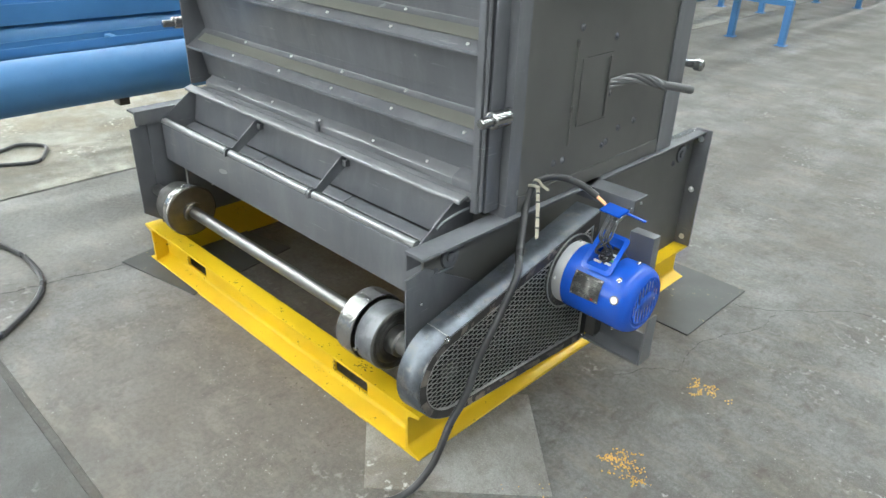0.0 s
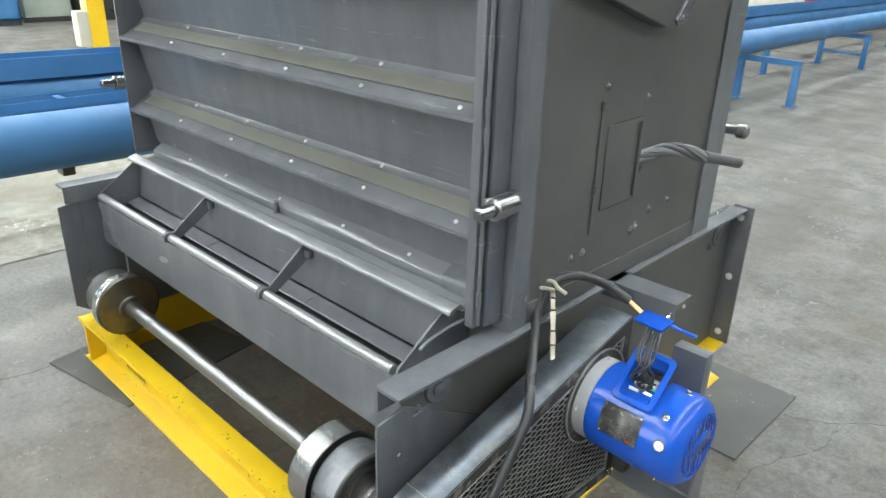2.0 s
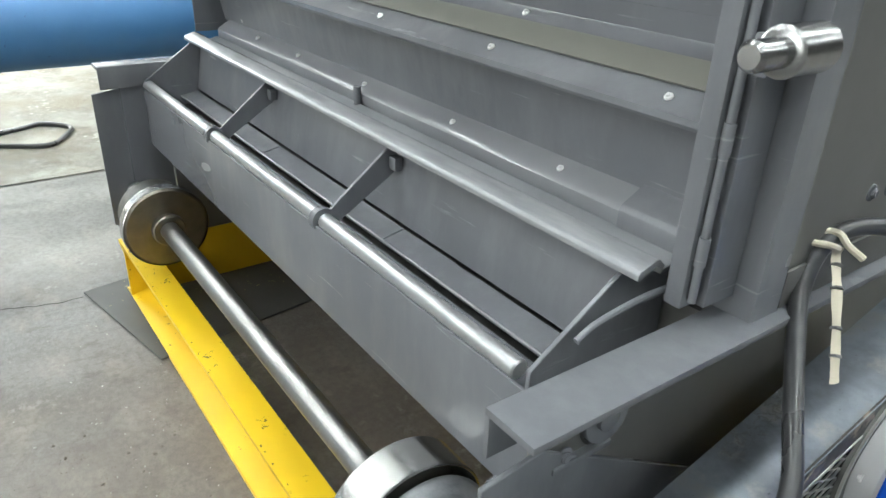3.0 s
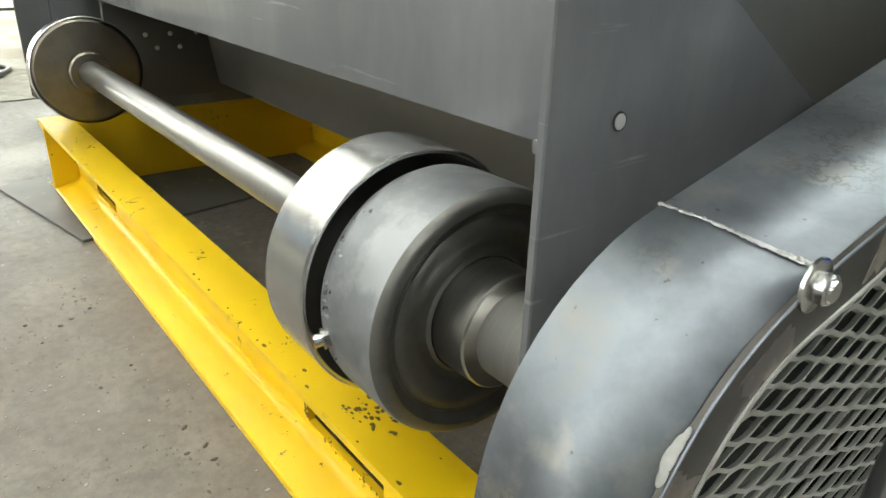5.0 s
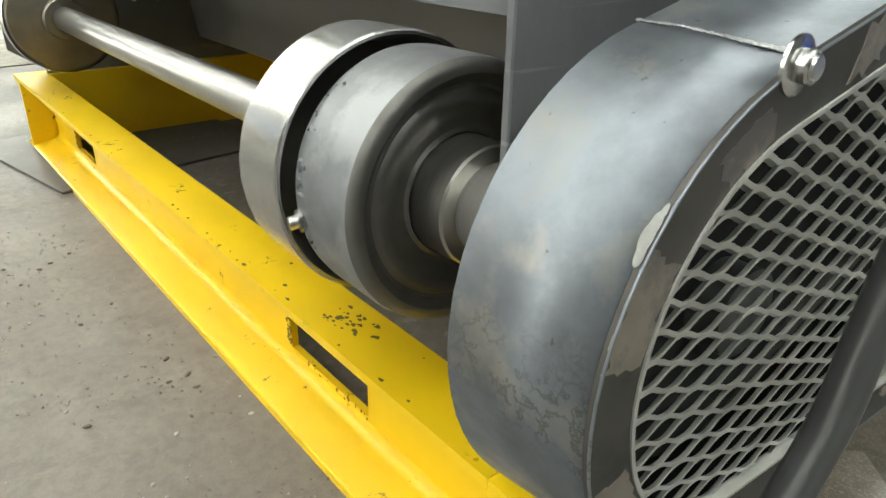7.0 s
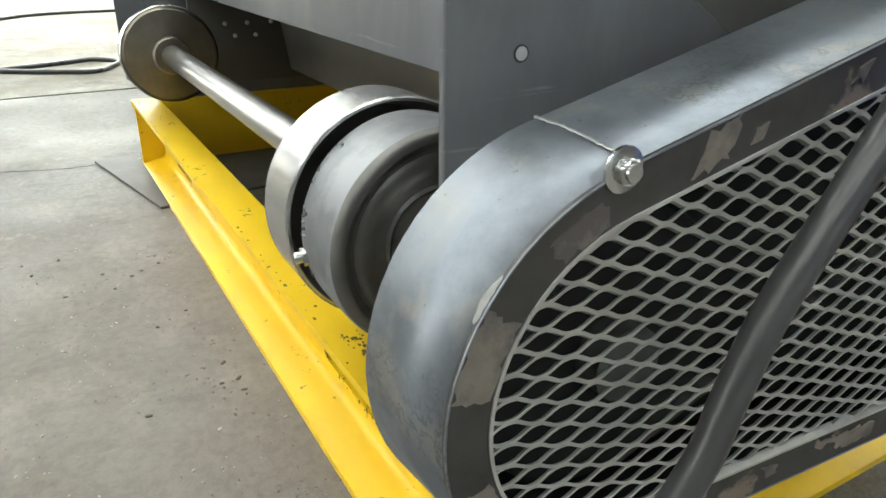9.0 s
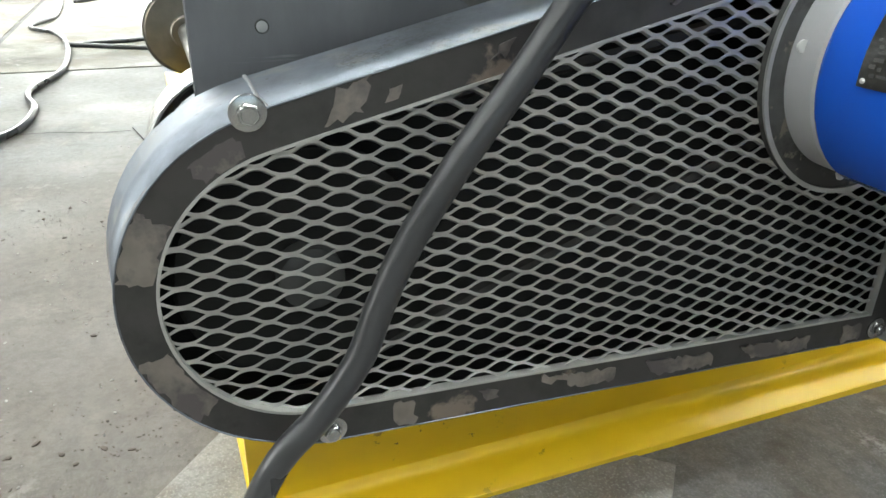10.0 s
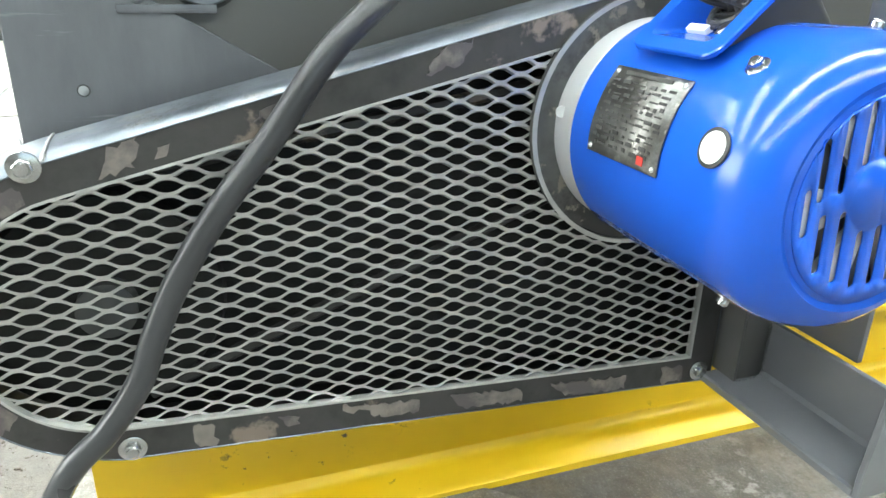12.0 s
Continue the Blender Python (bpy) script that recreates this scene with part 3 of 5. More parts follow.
for k in range(90):
    # knocked paint round the fork slots
    x0, x1, z0, z1 = SLOTS[1] if k % 3 else SLOTS[0]
    side = k % 4
    x, z = (x0 - rng.uniform(0, 0.008), rng.uniform(z0, z1)) if side < 2 else (rng.uniform(x0, x1), z0 - abs(rng.gauss(0, 0.002))) if side == 2 else (x0 - rng.uniform(0, 0.004), rng.uniform(z0, z1))
    q, a = rng.uniform(0.0008, 0.0032), rng.uniform(0, 6.3)
    pts = [(x + q * rng.uniform(0.4, 1.0) * math.cos(a + i * 1.05), z + q * rng.uniform(0.5, 1.5) * math.sin(a + i * 1.05)) for i in range(6)]
    prism(bm, pts, "y", SY0 + FW - TW - 0.0004, SY0 + FW - TW + 0.0002)
tagged(part("chipped_paint", bm, SCUFF, skid, "dark chips where the yellow paint is knocked off"), kind="stuff")

# ---- lower machine frame ----
XR, XL = -0.050, -1.512
frame_root = thing("feeder_frame", (-0.78, 0.7, 0.15), "grey painted steel lower frame of a feeder machine", "machine frame")


def side_sheet(x, s):
    """The long side sheet; s is +1 where it faces +x."""
    bm = bmesh.new()
    prism(bm, [(0.05, 0.150), (1.40, 0.150), (1.40, 0.594), (0.05, 0.594)], "x", x - s * 0.010, x - s * 0.002)
    return bm


def end_plate(x, s):
    return prism(bmesh.new(), [(-0.012, 0.205), (0.050, 0.160), (0.30, 0.150), (0.30, 0.400), (0.055, 0.545), (-0.012, 0.535)], "x", x - s * 0.002, x + s * 0.004, 0.001)


def top_angle(x, s):
    bm = bmesh.new()
    a, b = x - s * 0.020, x + s * 0.040
    box(bm, min(a, b), max(a, b), 0.006, 1.395, 0.592, 0.600, 0.001)
    c = a + s * 0.006
    box(bm, min(a, c), max(a, c), 0.006, 1.395, 0.548, 0.593, 0.001)
    return bm


def rear_flange(x, s):
    bm = bmesh.new()
    a, b = x - s * 0.002, x + s * 0.058
    box(bm, min(a, b), max(a, b), 1.396, 1.404, 0.150, 0.606, 0.001)
    return bm


for x, s in ((XR, 1), (XL, -1)):
    # the +x sheet gets the shaded copy of the grey
    sheet = part("side_sheet", side_sheet(x, s), GREY_WARM_SHADE if s > 0 else GREY, frame_root)
    plate = part("end_plate", end_plate(x, s), GREY, frame_root)
    part("top_angle", top_angle(x, s), GREY, frame_root)
    fl2 = part("rear_flange", rear_flange(x, s), GREY, frame_root)
    for z in (0.570, 0.377, 0.184):
        bolt(fl2, (x + s * 0.025, 1.396, z), "-y", BRIGHT_BOLT)
    way = "+x" if s > 0 else "-x"
    for y, z in ((0.038, 0.451),) if s > 0 else ((0.05, 0.432), (0.02, 0.30), (0.03, 0.21)):
        # dark ring and pale disc paint the shade and light of an open hole
        part("hole_rim", lathe(bmesh.new(), [(0, 0.0052), (s * 0.0010, 0.0050), (s * 0.0010, 0.0040)], (x + s * 0.0035, y, z), "x", 24), BLACK, plate, "dark ring painted as shade in the bolt hole")
        part("hole_plug", lathe(bmesh.new(), [(0, 0.0040), (s * 0.0013, 0.0040), (s * 0.0016, 0.0034)], (x + s * 0.0035, y, z), "x", 20), RING, plate, "pale disc for the light seen through the hole")
    # round roller-shaft cap with its nut
    for yy, zz in ((0.138, 0.545), (1.31, 0.528)):
        cap = part("bearing_cap", lathe(bmesh.new(), [(0, 0.029), (s * 0.0045, 0.029), (s * 0.0055, 0.028), (s * 0.0036, 0.0135), (s * 0.0085, 0.013), (s * 0.009, 0.012), (s * 0.009, 0.001)], (x - s * 0.0015, yy, zz), "x", 36), GREY, frame_root)
        # dark outline ring that draws in the shade round the cap
        part("cap_gap", lathe(bmesh.new(), [(x - s * 0.002, 0.0295), (x - s * 0.001, 0.0325), (x - s * 0.0008, 0.0295)], (0, yy, zz), "x", 40, False), BLACK, cap, "dark ring drawn as shade round the cap")
        bolt(cap, (x + s * 0.001, yy - 0.052, zz - 0.022), way, GREY_BOLT)
        bolt(cap, (x + s * 0.001, yy + 0.040, zz + 0.020), way, GREY_BOLT)
    part("bearing_strap", box(bmesh.new(), min(x - s * 0.003, x + s * 0.006), max(x - s * 0.003, x + s * 0.006), 0.070, 0.146, 0.510, 0.517, 0.001), GREY, frame_root)

# inner bearing bracket with bolts on the far side
br = part("bearing_bracket", box(bmesh.new(), -1.40, -1.385, 0.12, 0.42, 0.20, 0.42, 0.002), GREY_WARM_SHADE, frame_root, "bearing bracket in shade-darkened grey")
for y, z in ((0.195, 0.330), (0.215, 0.303), (0.245, 0.330), (0.262, 0.303), (0.30, 0.330)):
    bolt(br, (-1.385, y, z), "+x", SMALL_BOLT)

# trough: upright front panel, rod, sloped back, floor, dividers
TX0, TX1 = -1.492, -0.072
fp = part("front_panel", box(bmesh.new(), TX0, TX1, 0.100, 0.105, 0.405, 0.542, 0.001), GREY, frame_root, "grey painted upright front panel")
SMEAR = paint("pale_paint_smear", (0.17, 0.172, 0.18), (0.25, 0.252, 0.26), 0.42)
part("paint_smear", prism(bmesh.new(), [(-1.100, 0.470), (-1.082, 0.466), (-1.056, 0.472), (-1.040, 0.481), (-1.052, 0.487), (-1.078, 0.484), (-1.094, 0.479)], "y", 0.0992, 0.1004), SMEAR, fp, "pale smear of paint")
part("bottom_lip", box(bmesh.new(), TX0, TX1, 0.105, 0.150, 0.405, 0.410, 0.001), GREY, frame_root)
part("panel_tab", box(bmesh.new(), -0.15, -0.10, 0.084, 0.0995, 0.402, 0.412, 0.002), GREY, frame_root)
for x0, x1 in ((TX0 - 0.02, -1.056), (-1.033, -0.598), (-0.575, -0.144)):
    part("front_rod", lathe(bmesh.new(), [(x0, 0.0095), (x0 + 0.002, 0.0115), (x1 - 0.002, 0.0115), (x1, 0.0095)], (0, 0.113, 0.549), "x", 28), ROD, frame_root, "bright steel rod")


def divider(x):
    bm = prism(bmesh.new(), [(0.110, 0.518), (0.110, 0.547), (0.235, 0.645), (0.243, 0.640), (0.2405, 0.600)], "x", x - 0.003, x + 0.003, 0.001)
    lathe(bm, [(-0.007, 0.0185), (0.007, 0.0185)], (x, 0.114, 0.547), "x", 24)
    box(bm, x + 0.003, x + 0.022, 0.226, 0.240, 0.606, 0.626, 0.002)
    return bm


for x in (-1.044, -0.586):
    part("divider", divider(x), GREY, frame_root, "grey divider plate hooked over the rod")
for x in (TX0 + 0.006, -0.125):
    part("end_divider", prism(bmesh.new(), [(0.106, 0.47), (0.106, 0.562), (0.235, 0.650), (0.30, 0.64), (0.30, 0.47)], "x", x - 0.003, x + 0.003, 0.001), GREY, frame_root)
part("trough_back", prism(bmesh.new(), [(0.245, 0.640), (0.250, 0.640), (0.231, 0.530), (0.226, 0.530)], "x", TX0 + 0.01, -0.130), GREY, frame_root, "sloped grey trough back sheet")
for y0, y1, z0, z1 in ((0.131, 0.171, 0.508, 0.514), (0.183, 0.224, 0.517, 0.526)):
    for x0, x1 in ((TX0 + 0.01, -0.985), (-0.982, -0.535), (-0.532, -0.130)):
        bm = prism(bmesh.new(), [(y0, z0), (y1, z1), (y1, z1 - 0.004), (y0, z0 - 0.004)], "x", x0, x1, 0.0008)
        part("floor_strip", bm, GREY, frame_root, "grey trough floor strip")
# added bright rod that stands for the gloss along the strip's edge
part("floor_rib", lathe(bmesh.new(), [(TX0 + 0.012, 0.003), (-0.132, 0.003)], (0, 0.184, 0.5165), "x", 12), BAR, frame_root, "thin added rod for the gloss on the rear floor strip")
# black sheet that puts shade into the gaps between the floor strips
part("under_floor", box(bmesh.new(), TX0 + 0.012, -0.132, 0.106, 0.300, 0.490, 0.496), BLACK, frame_root, "floor under the trough strips, blackened as gap shade")
part("upper_bar", prism(bmesh.new(), [(0.211, 0.646), (0.211, 0.652), (0.214, 0.6560), (0.236, 0.6635), (0.241, 0.663), (0.250, 0.654), (0.248, 0.650), (0.238, 0.656), (0.216, 0.646)], "x", -1.497, -0.094, 0.0006), BAR, frame_root, "grey folded upper bar worn bright")
# body behind the trough in the shaded grey, and the roller housing below
part("inner_body", prism(bmesh.new(), [(0.34, 0.22), (1.36, 0.22), (1.36, 0.59), (0.305, 0.59), (0.305, 0.44)], "x", TX0 - 0.004, -0.066), GREY_WARM_SHADE, frame_root, "inner body under the hopper, grey darkened as shade")
# loop of rod beside the trough end
part("hook_rod", tube(bmesh.new(), [(-0.095, 0.135, 0.604), (-0.093, 0.16, 0.617), (-0.09, 0.22, 0.628), (-0.088, 0.29, 0.628)], 0.004, 10), GREY, frame_root)

# cross angle that carries the motor's adjusting bolt, and the motor bracket
sh = part("cross_angle", prism(bmesh.new(), [(0.665, 0.600), (0.735, 0.600), (0.735, 0.594), (0.671, 0.594), (0.671, 0.560), (0.665, 0.560)], "x", -0.048, 0.142, 0.001), GREY, frame_root)
bolt(sh, (0.142, 0.70, 0.585), "+x", SMALL_BOLT)
part("adjusting_bolt", tube(bmesh.new(), [(0.125, 0.60, 0.545), (0.132, 0.68, 0.575)], 0.006, 10, 1), ZINC, frame_root, "zinc threaded adjusting bolt")
bk = part("motor_bracket", box(bmesh.new(), 0.110, 0.270, 0.640, 0.646, 0.158, 0.228, 0.001), BRACKET, frame_root, "upright leg of the grey motor bracket")
bm = prism(bmesh.new(), [(0.586, 0.157), (0.586, 0.1635), (0.588, 0.165), (0.632, 0.1655), (0.638, 0.168), (0.640, 0.173), (0.640, 0.157)], "x", 0.084, 0.270)
part("bracket_foot", bm, BRACKET, bk, "flat leg of the bracket")
bm = box(bmesh.new(), 0.074, 0.109, 0.606, 0.609, 0.165, 0.247, 0.0006)
box(bm, 0.106, 0.109, 0.6095, 0.646, 0.165, 0.247, 0.0006)
box(bm, 0.074, 0.077, 0.6095, 0.646, 0.165, 0.247, 0.0006)
box(bm, 0.0772, 0.1058, 0.643, 0.646, 0.165, 0.247, 0.0006)
part("bracket_column", bm, GREY_WARM_SHADE, bk, "square tube standing in the bracket")
part("bracket_end", prism(bmesh.new(), [(0.586, 0.157), (0.646, 0.157), (0.646, 0.300), (0.640, 0.306), (0.606, 0.306), (0.600, 0.300), (0.586, 0.180)], "x", 0.2705, 0.2765, 0.001), BRACKET, bk, "upright end plate of the bracket")
part("column_cap", box(bmesh.new(), 0.072, 0.111, 0.604, 0.648, 0.2472, 0.2512, 0.001), BRACKET, bk, "plate on top of the tube")
weld_rnd = random.Random(17)
bm = bmesh.new()
for k in range(16):
    y, q = 0.6095 + 0.0019 * k, weld_rnd.uniform(0.0010, 0.0019)
    bmesh.ops.create_icosphere(bm, subdivisions=1, radius=q, matrix=Matrix.Translation((0.1095, y, 0.1658)))
for k in range(18):
    q = weld_rnd.uniform(0.0010, 0.0018)
    bmesh.ops.create_icosphere(bm, subdivisions=1, radius=q, matrix=Matrix.Translation((0.1105, 0.6395, 0.170 + 0.0031 * k)))
tagged(part("bracket_weld", bm, BRACKET, bk, "painted weld beads on the bracket"), kind="stuff")
part("guard_tab", box(bmesh.new(), 0.062, 0.068, 0.6035, 0.628, 0.184, 0.245, 0.001), GREY_WARM_SHADE, frame_root, "grey tab behind the guard")
part("bracket_web", box(bmesh.new(), 0.084, 0.200, 0.650, 0.656, 0.229, 0.480, 0.001), GREY, frame_root)
part("mount_plate", box(bmesh.new(), 0.182, 0.253, 0.592, 0.626, 0.330, 0.550, 0.002), BRACKET, frame_root, "grey motor mounting plate")

# ---- hopper cabinet ----
CX0, CX1, CY0, CY1, CZ0, CZ1 = -1.517, -0.030, 0.247, 1.153, 0.600, 1.75
hop = thing("hopper_cabinet", (-0.78, 0.7, 0.60), "tall grey steel hopper cabinet with louvred front", "hopper")
part("side_wall", box(bmesh.new(), CX1 - 0.005, CX1, 0.325, CY1, CZ0, CZ1), GREY_WARM_SHADE, hop, "plain warm grey side wall, darkened as its dim side")
part("side_wall", box(bmesh.new(), CX0, CX0 + 0.005, CY0, CY1, CZ0 + 0.06, CZ1), GREY, hop)
part("back_wall", box(bmesh.new(), CX0, CX1, CY1, CY1 + 0.005, CZ0, CZ1), GREY, hop)
part("top_sheet", box(bmesh.new(), CX0, CX1, CY0, CY1 + 0.005, CZ1, CZ1 + 0.005), GREY, hop)
part("corner_post", prism(bmesh.new(), [(-0.090, 0.312), (-0.026, 0.312), (-0.026, 0.360), (-0.030, 0.360), (-0.031, 0.318), (-0.090, 0.318)], "z", CZ0, CZ1), GREY, hop, "grey corner angle")
part("rear_post", prism(bmesh.new(), [(-0.029, 1.068), (-0.024, 1.068), (-0.024, 1.160), (-0.080, 1.160), (-0.080, 1.155), (-0.029, 1.155)], "z", CZ0, CZ1), GREY, hop)
part("skirt_strip", box(bmesh.new(), -0.030, -0.026, 0.362, 1.066, CZ0 + 0.002, CZ0 + 0.045, 0.001), GREY_WARM_SHADE, hop)
part("door_frame", box(bmesh.new(), -0.082, -0.062, 0.240, 0.300, 0.622, CZ1, 0.002), GREY, hop, "narrow upright door frame")
part("door_edge", box(bmesh.new(), -0.060, -0.050, 0.262, 0.311, 0.622, CZ1, 0.002), GREY, hop)
part("hinge_rod", lathe(bmesh.new(), [(0.63, 0.0045), (CZ1, 0.0045)], (-0.057, 0.250, 0), "z", 12), GREY, hop)
for z in (0.67, 0.78, 0.98, 1.03, 1.13):
    part("hinge_knuckle", lathe(bmesh.new(), [(z, 0.006), (z + 0.03, 0.006)], (-0.057, 0.250, 0), "z", 12), GREY, hop)
for z in (0.70, 0.90, 1.065):
    bolt(hop, (-0.068, 0.312, z), "-y", GREY_BOLT)

# louvres: each a sloped bolted strip with a lip, over a slanting dark panel
lx0, lx1 = CX0 + 0.006, -0.084
PITCH = 0.2155
for k in range(4):
    z = 0.796 + PITCH * k
    strip = part("louvre", prism(bmesh.new(), [(0.247, z), (0.250, z - 0.004), (0.262, z + 0.004), (0.335, z + 0.052), (0.332, z + 0.056), (0.260, z + 0.010), (0.247, z + 0.007)], "x", lx0, lx1), GREY, hop, "sloping grey louvre strip")
    # greenish reflection on the louvre, painted as a thin olive band
    part("louvre_band", prism(bmesh.new(), [(0.281, z + 0.0255), (0.312, z + 0.0455), (0.311, z + 0.047), (0.280, z + 0.027)], "x", lx0 + 0.03, lx1 - 0.01), OLIVE_REFLECT, strip, "olive band painted as a greenish reflection")
    for x in (-1.22, -0.945, -0.675, -0.409, -0.138):
        b1 = bolt(strip, (x, 0.270, z + 0.0165), "-y", SMALL_BOLT)
        b1.matrix_basis = pose(x, 0.268, z + 0.0155, 33)
    over = part("overlap_strip", prism(bmesh.new(), [(0.3125, z + 0.0435), (0.3112, z + 0.0462), (0.3270, z + 0.0568), (0.3285, z + 0.0600), (0.3235, z + 0.0860), (0.3262, z + 0.0862), (0.3325, z + 0.0570)], "x", lx0 + 0.002, lx1 - 0.002), GREY, hop, "folded grey strip lapped over the louvre")
    for x in (-1.22, -0.95, -0.688, -0.41):
        b1 = bolt(over, (x, 0.330, z + 0.0545), "-y", SMALL_BOLT)
        b1.matrix_basis = pose(x, 0.3215, z + 0.0530, 33)
    part("louvre_panel", prism(bmesh.new(), [(0.332, z + 0.052), (0.337, z + 0.052), (0.297, z + PITCH + 0.012), (0.292, z + PITCH + 0.012)], "x", lx0, lx1), GREY, hop, "dark grey slanting panel")
low = part("lower_panel", prism(bmesh.new(), [(0.322, 0.685), (0.327, 0.685), (0.300, 0.810), (0.295, 0.810)], "x", lx0, lx1), GREY, hop, "dark grey lower panel")
lb = part("lower_bar", prism(bmesh.new(), [(0.290, 0.646), (0.290, 0.667), (0.293, 0.671), (0.324, 0.690), (0.326, 0.686), (0.296, 0.667), (0.295, 0.646)], "x", lx0 + 0.03, -0.19), LEDGE, hop, "folded bolted ledge along the panel foot")
part("ledge_strip", prism(bmesh.new(), [(0.254, 0.640), (0.256, 0.644), (0.285, 0.652), (0.286, 0.646)], "x", lx0 + 0.03, -0.10), LEDGE, hop, "flat grey strip in front of the ledge")
part("end_block", prism(bmesh.new(), [(0.283, 0.640), (0.283, 0.672), (0.288, 0.678), (0.322, 0.696), (0.326, 0.640)], "x", -0.189, -0.092, 0.001), GREY, hop, "plain grey end block of the ledge")
for x in (-1.268, -1.060, -0.793, -0.533, -0.306):
    b1 = bolt(lb, (x, 0.305, 0.682), "-y", SMALL_BOLT)
    b1.matrix_basis = pose(x, 0.306, 0.6788, 31)
part("stop_pin", lathe(bmesh.new(), [(0.630, 0.0065), (0.682, 0.0065)], (-0.778, 0.283, 0), "z", 14), GREY, hop)
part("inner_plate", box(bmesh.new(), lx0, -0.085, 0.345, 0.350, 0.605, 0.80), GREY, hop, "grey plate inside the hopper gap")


def latch(x, y0, y1, z):
    root = part("latch", lathe(bmesh.new(), [(y0 + 0.040, 0.017), (y0 + 0.042, 0.0205), (y1 - 0.002, 0.0205), (y1, 0.018)], (x, 0, z), "y", 28), LATCH, hop, "bright steel latch barrel")
    part("pin", lathe(bmesh.new(), [(y0, 0.009), (y0 + 0.004, 0.0125), (y0 + 0.039, 0.0125)], (x, 0, z), "y", 20), LATCH, root)
    part("latch_bracket", box(bmesh.new(), x - 0.030, x - 0.012, y0 + 0.05, y1 + 0.04, z - 0.024, z + 0.010, 0.003), GREY, root)


latch(-0.012, 0.181, 0.275, 0.880)
latch(-1.535, 0.181, 0.275, 0.880)
part("rear_knob", lathe(bmesh.new(), [(0, 0.012), (0.03, 0.012), (0.035, 0.018), (0.055, 0.018), (0.06, 0.012)], (-0.03, 1.172, 0.872), "x", 24), LATCH, hop, "bright round latch knob")

# hatch on the side wall with hinge rod, cover and taped wires
X = CX1
hinge = part("hatch_hinge", lathe(bmesh.new(), [(0.738, 0.0022), (1.020, 0.0022)], (X + 0.002, 0.562, 0), "z", 10), GREY_WARM_SHADE, hop, "dark hinge rod")
for z in (0.83, 1.0):
    part("hinge_knuckle", lathe(bmesh.new(), [(z, 0.005), (z + 0.018, 0.0055)], (X + 0.003, 0.562, 0), "z", 12), GREY_WARM_SHADE, hinge)
hatch = part("hatch", box(bmesh.new(), X, X + 0.003, 0.592, 0.728, 0.785, 0.966, 0.001), GREY_WARM_SHADE, hop, "warm grey raised hatch plate")
part("hatch_edge", prism(bmesh.new(), [(0.716, 0.790), (0.728, 0.790), (0.728, 0.958), (0.716, 0.958)], "x", X + 0.003, X + 0.008, 0.002), GREY_WARM_SHADE, hatch, "folded upright edge of the hatch")
part("hatch_gap", box(bmesh.new(), X, X + 0.002, 0.612, 0.735, 0.966, 0.9675), BLACK, hatch, "dark gap over the hatch")
part("hatch_gap", box(bmesh.new(), X, X + 0.002, 0.600, 0.735, 0.7835, 0.785), BLACK, hatch, "dark gap under the hatch")
for y, z in ((0.741, 1.005), (0.741, 0.850), (0.576, 1.047), (0.506, 0.702), (0.548, 0.700), (0.738, 0.700), (0.757, 0.706), (0.815, 0.735), (0.90, 0.74)):
    bolt(hop, (X, y, z), "+x", GREY_BOLT)
wires = part("wire_loom", tube(bmesh.new(), [(0.050, 0.872, 0.868), (0.070, 0.92, 0.858), (0.092, 0.985, 0.842)], 0.0125, 14), LOOM, hop, "grey plastic sleeve over the wires")
for k in range(5):
    a = k * 1.26
    w = [(X + t * 0.09, 0.728 + t * 0.15 + 0.010 * math.cos(a + 5 * t), 0.876 + 0.020 * math.sin(math.pi * t) - 0.010 * t + 0.009 * math.sin(a + 5 * t)) for t in (0, 0.2, 0.4, 0.6, 0.8, 1.0)]
    part("wire", tube(bmesh.new(), w, 0.0062, 8), FOIL if k % 2 else LOOM, wires)
# slanting chute plate and its lever high on the wall
ch = part("chute_plate", prism(bmesh.new(), [(0.42, 1.235), (0.717, 1.152), (0.775, 1.235), (0.80, 1.60), (0.42, 1.60)], "x", X + 0.001, X + 0.030, 0.002), GREY_WARM_SHADE, hop, "grey slanting plate on the side wall")
part("lever", prism(bmesh.new(), [(0.740, 1.165), (0.752, 1.152), (0.772, 1.155), (0.90, 1.30), (0.87, 1.32)], "x", X + 0.032, X + 0.040, 0.002), GREY, ch)
bolt(ch, (X + 0.040, 0.758, 1.168), "+x", GREY_BOLT)

# ---- shaft with wheels ----
AY, AZ = 0.0405, 0.300
ax = thing("drive_shaft", (-0.70, AY, AZ), "bright steel drive shaft with two wheels and a drum", "drive shaft")
part("shaft", lathe(bmesh.new(), [(-1.500, 0.0205), (-0.060, 0.0205)], (0, AY, AZ), "x", 48), SHAFT, ax, "turned bright steel shaft")


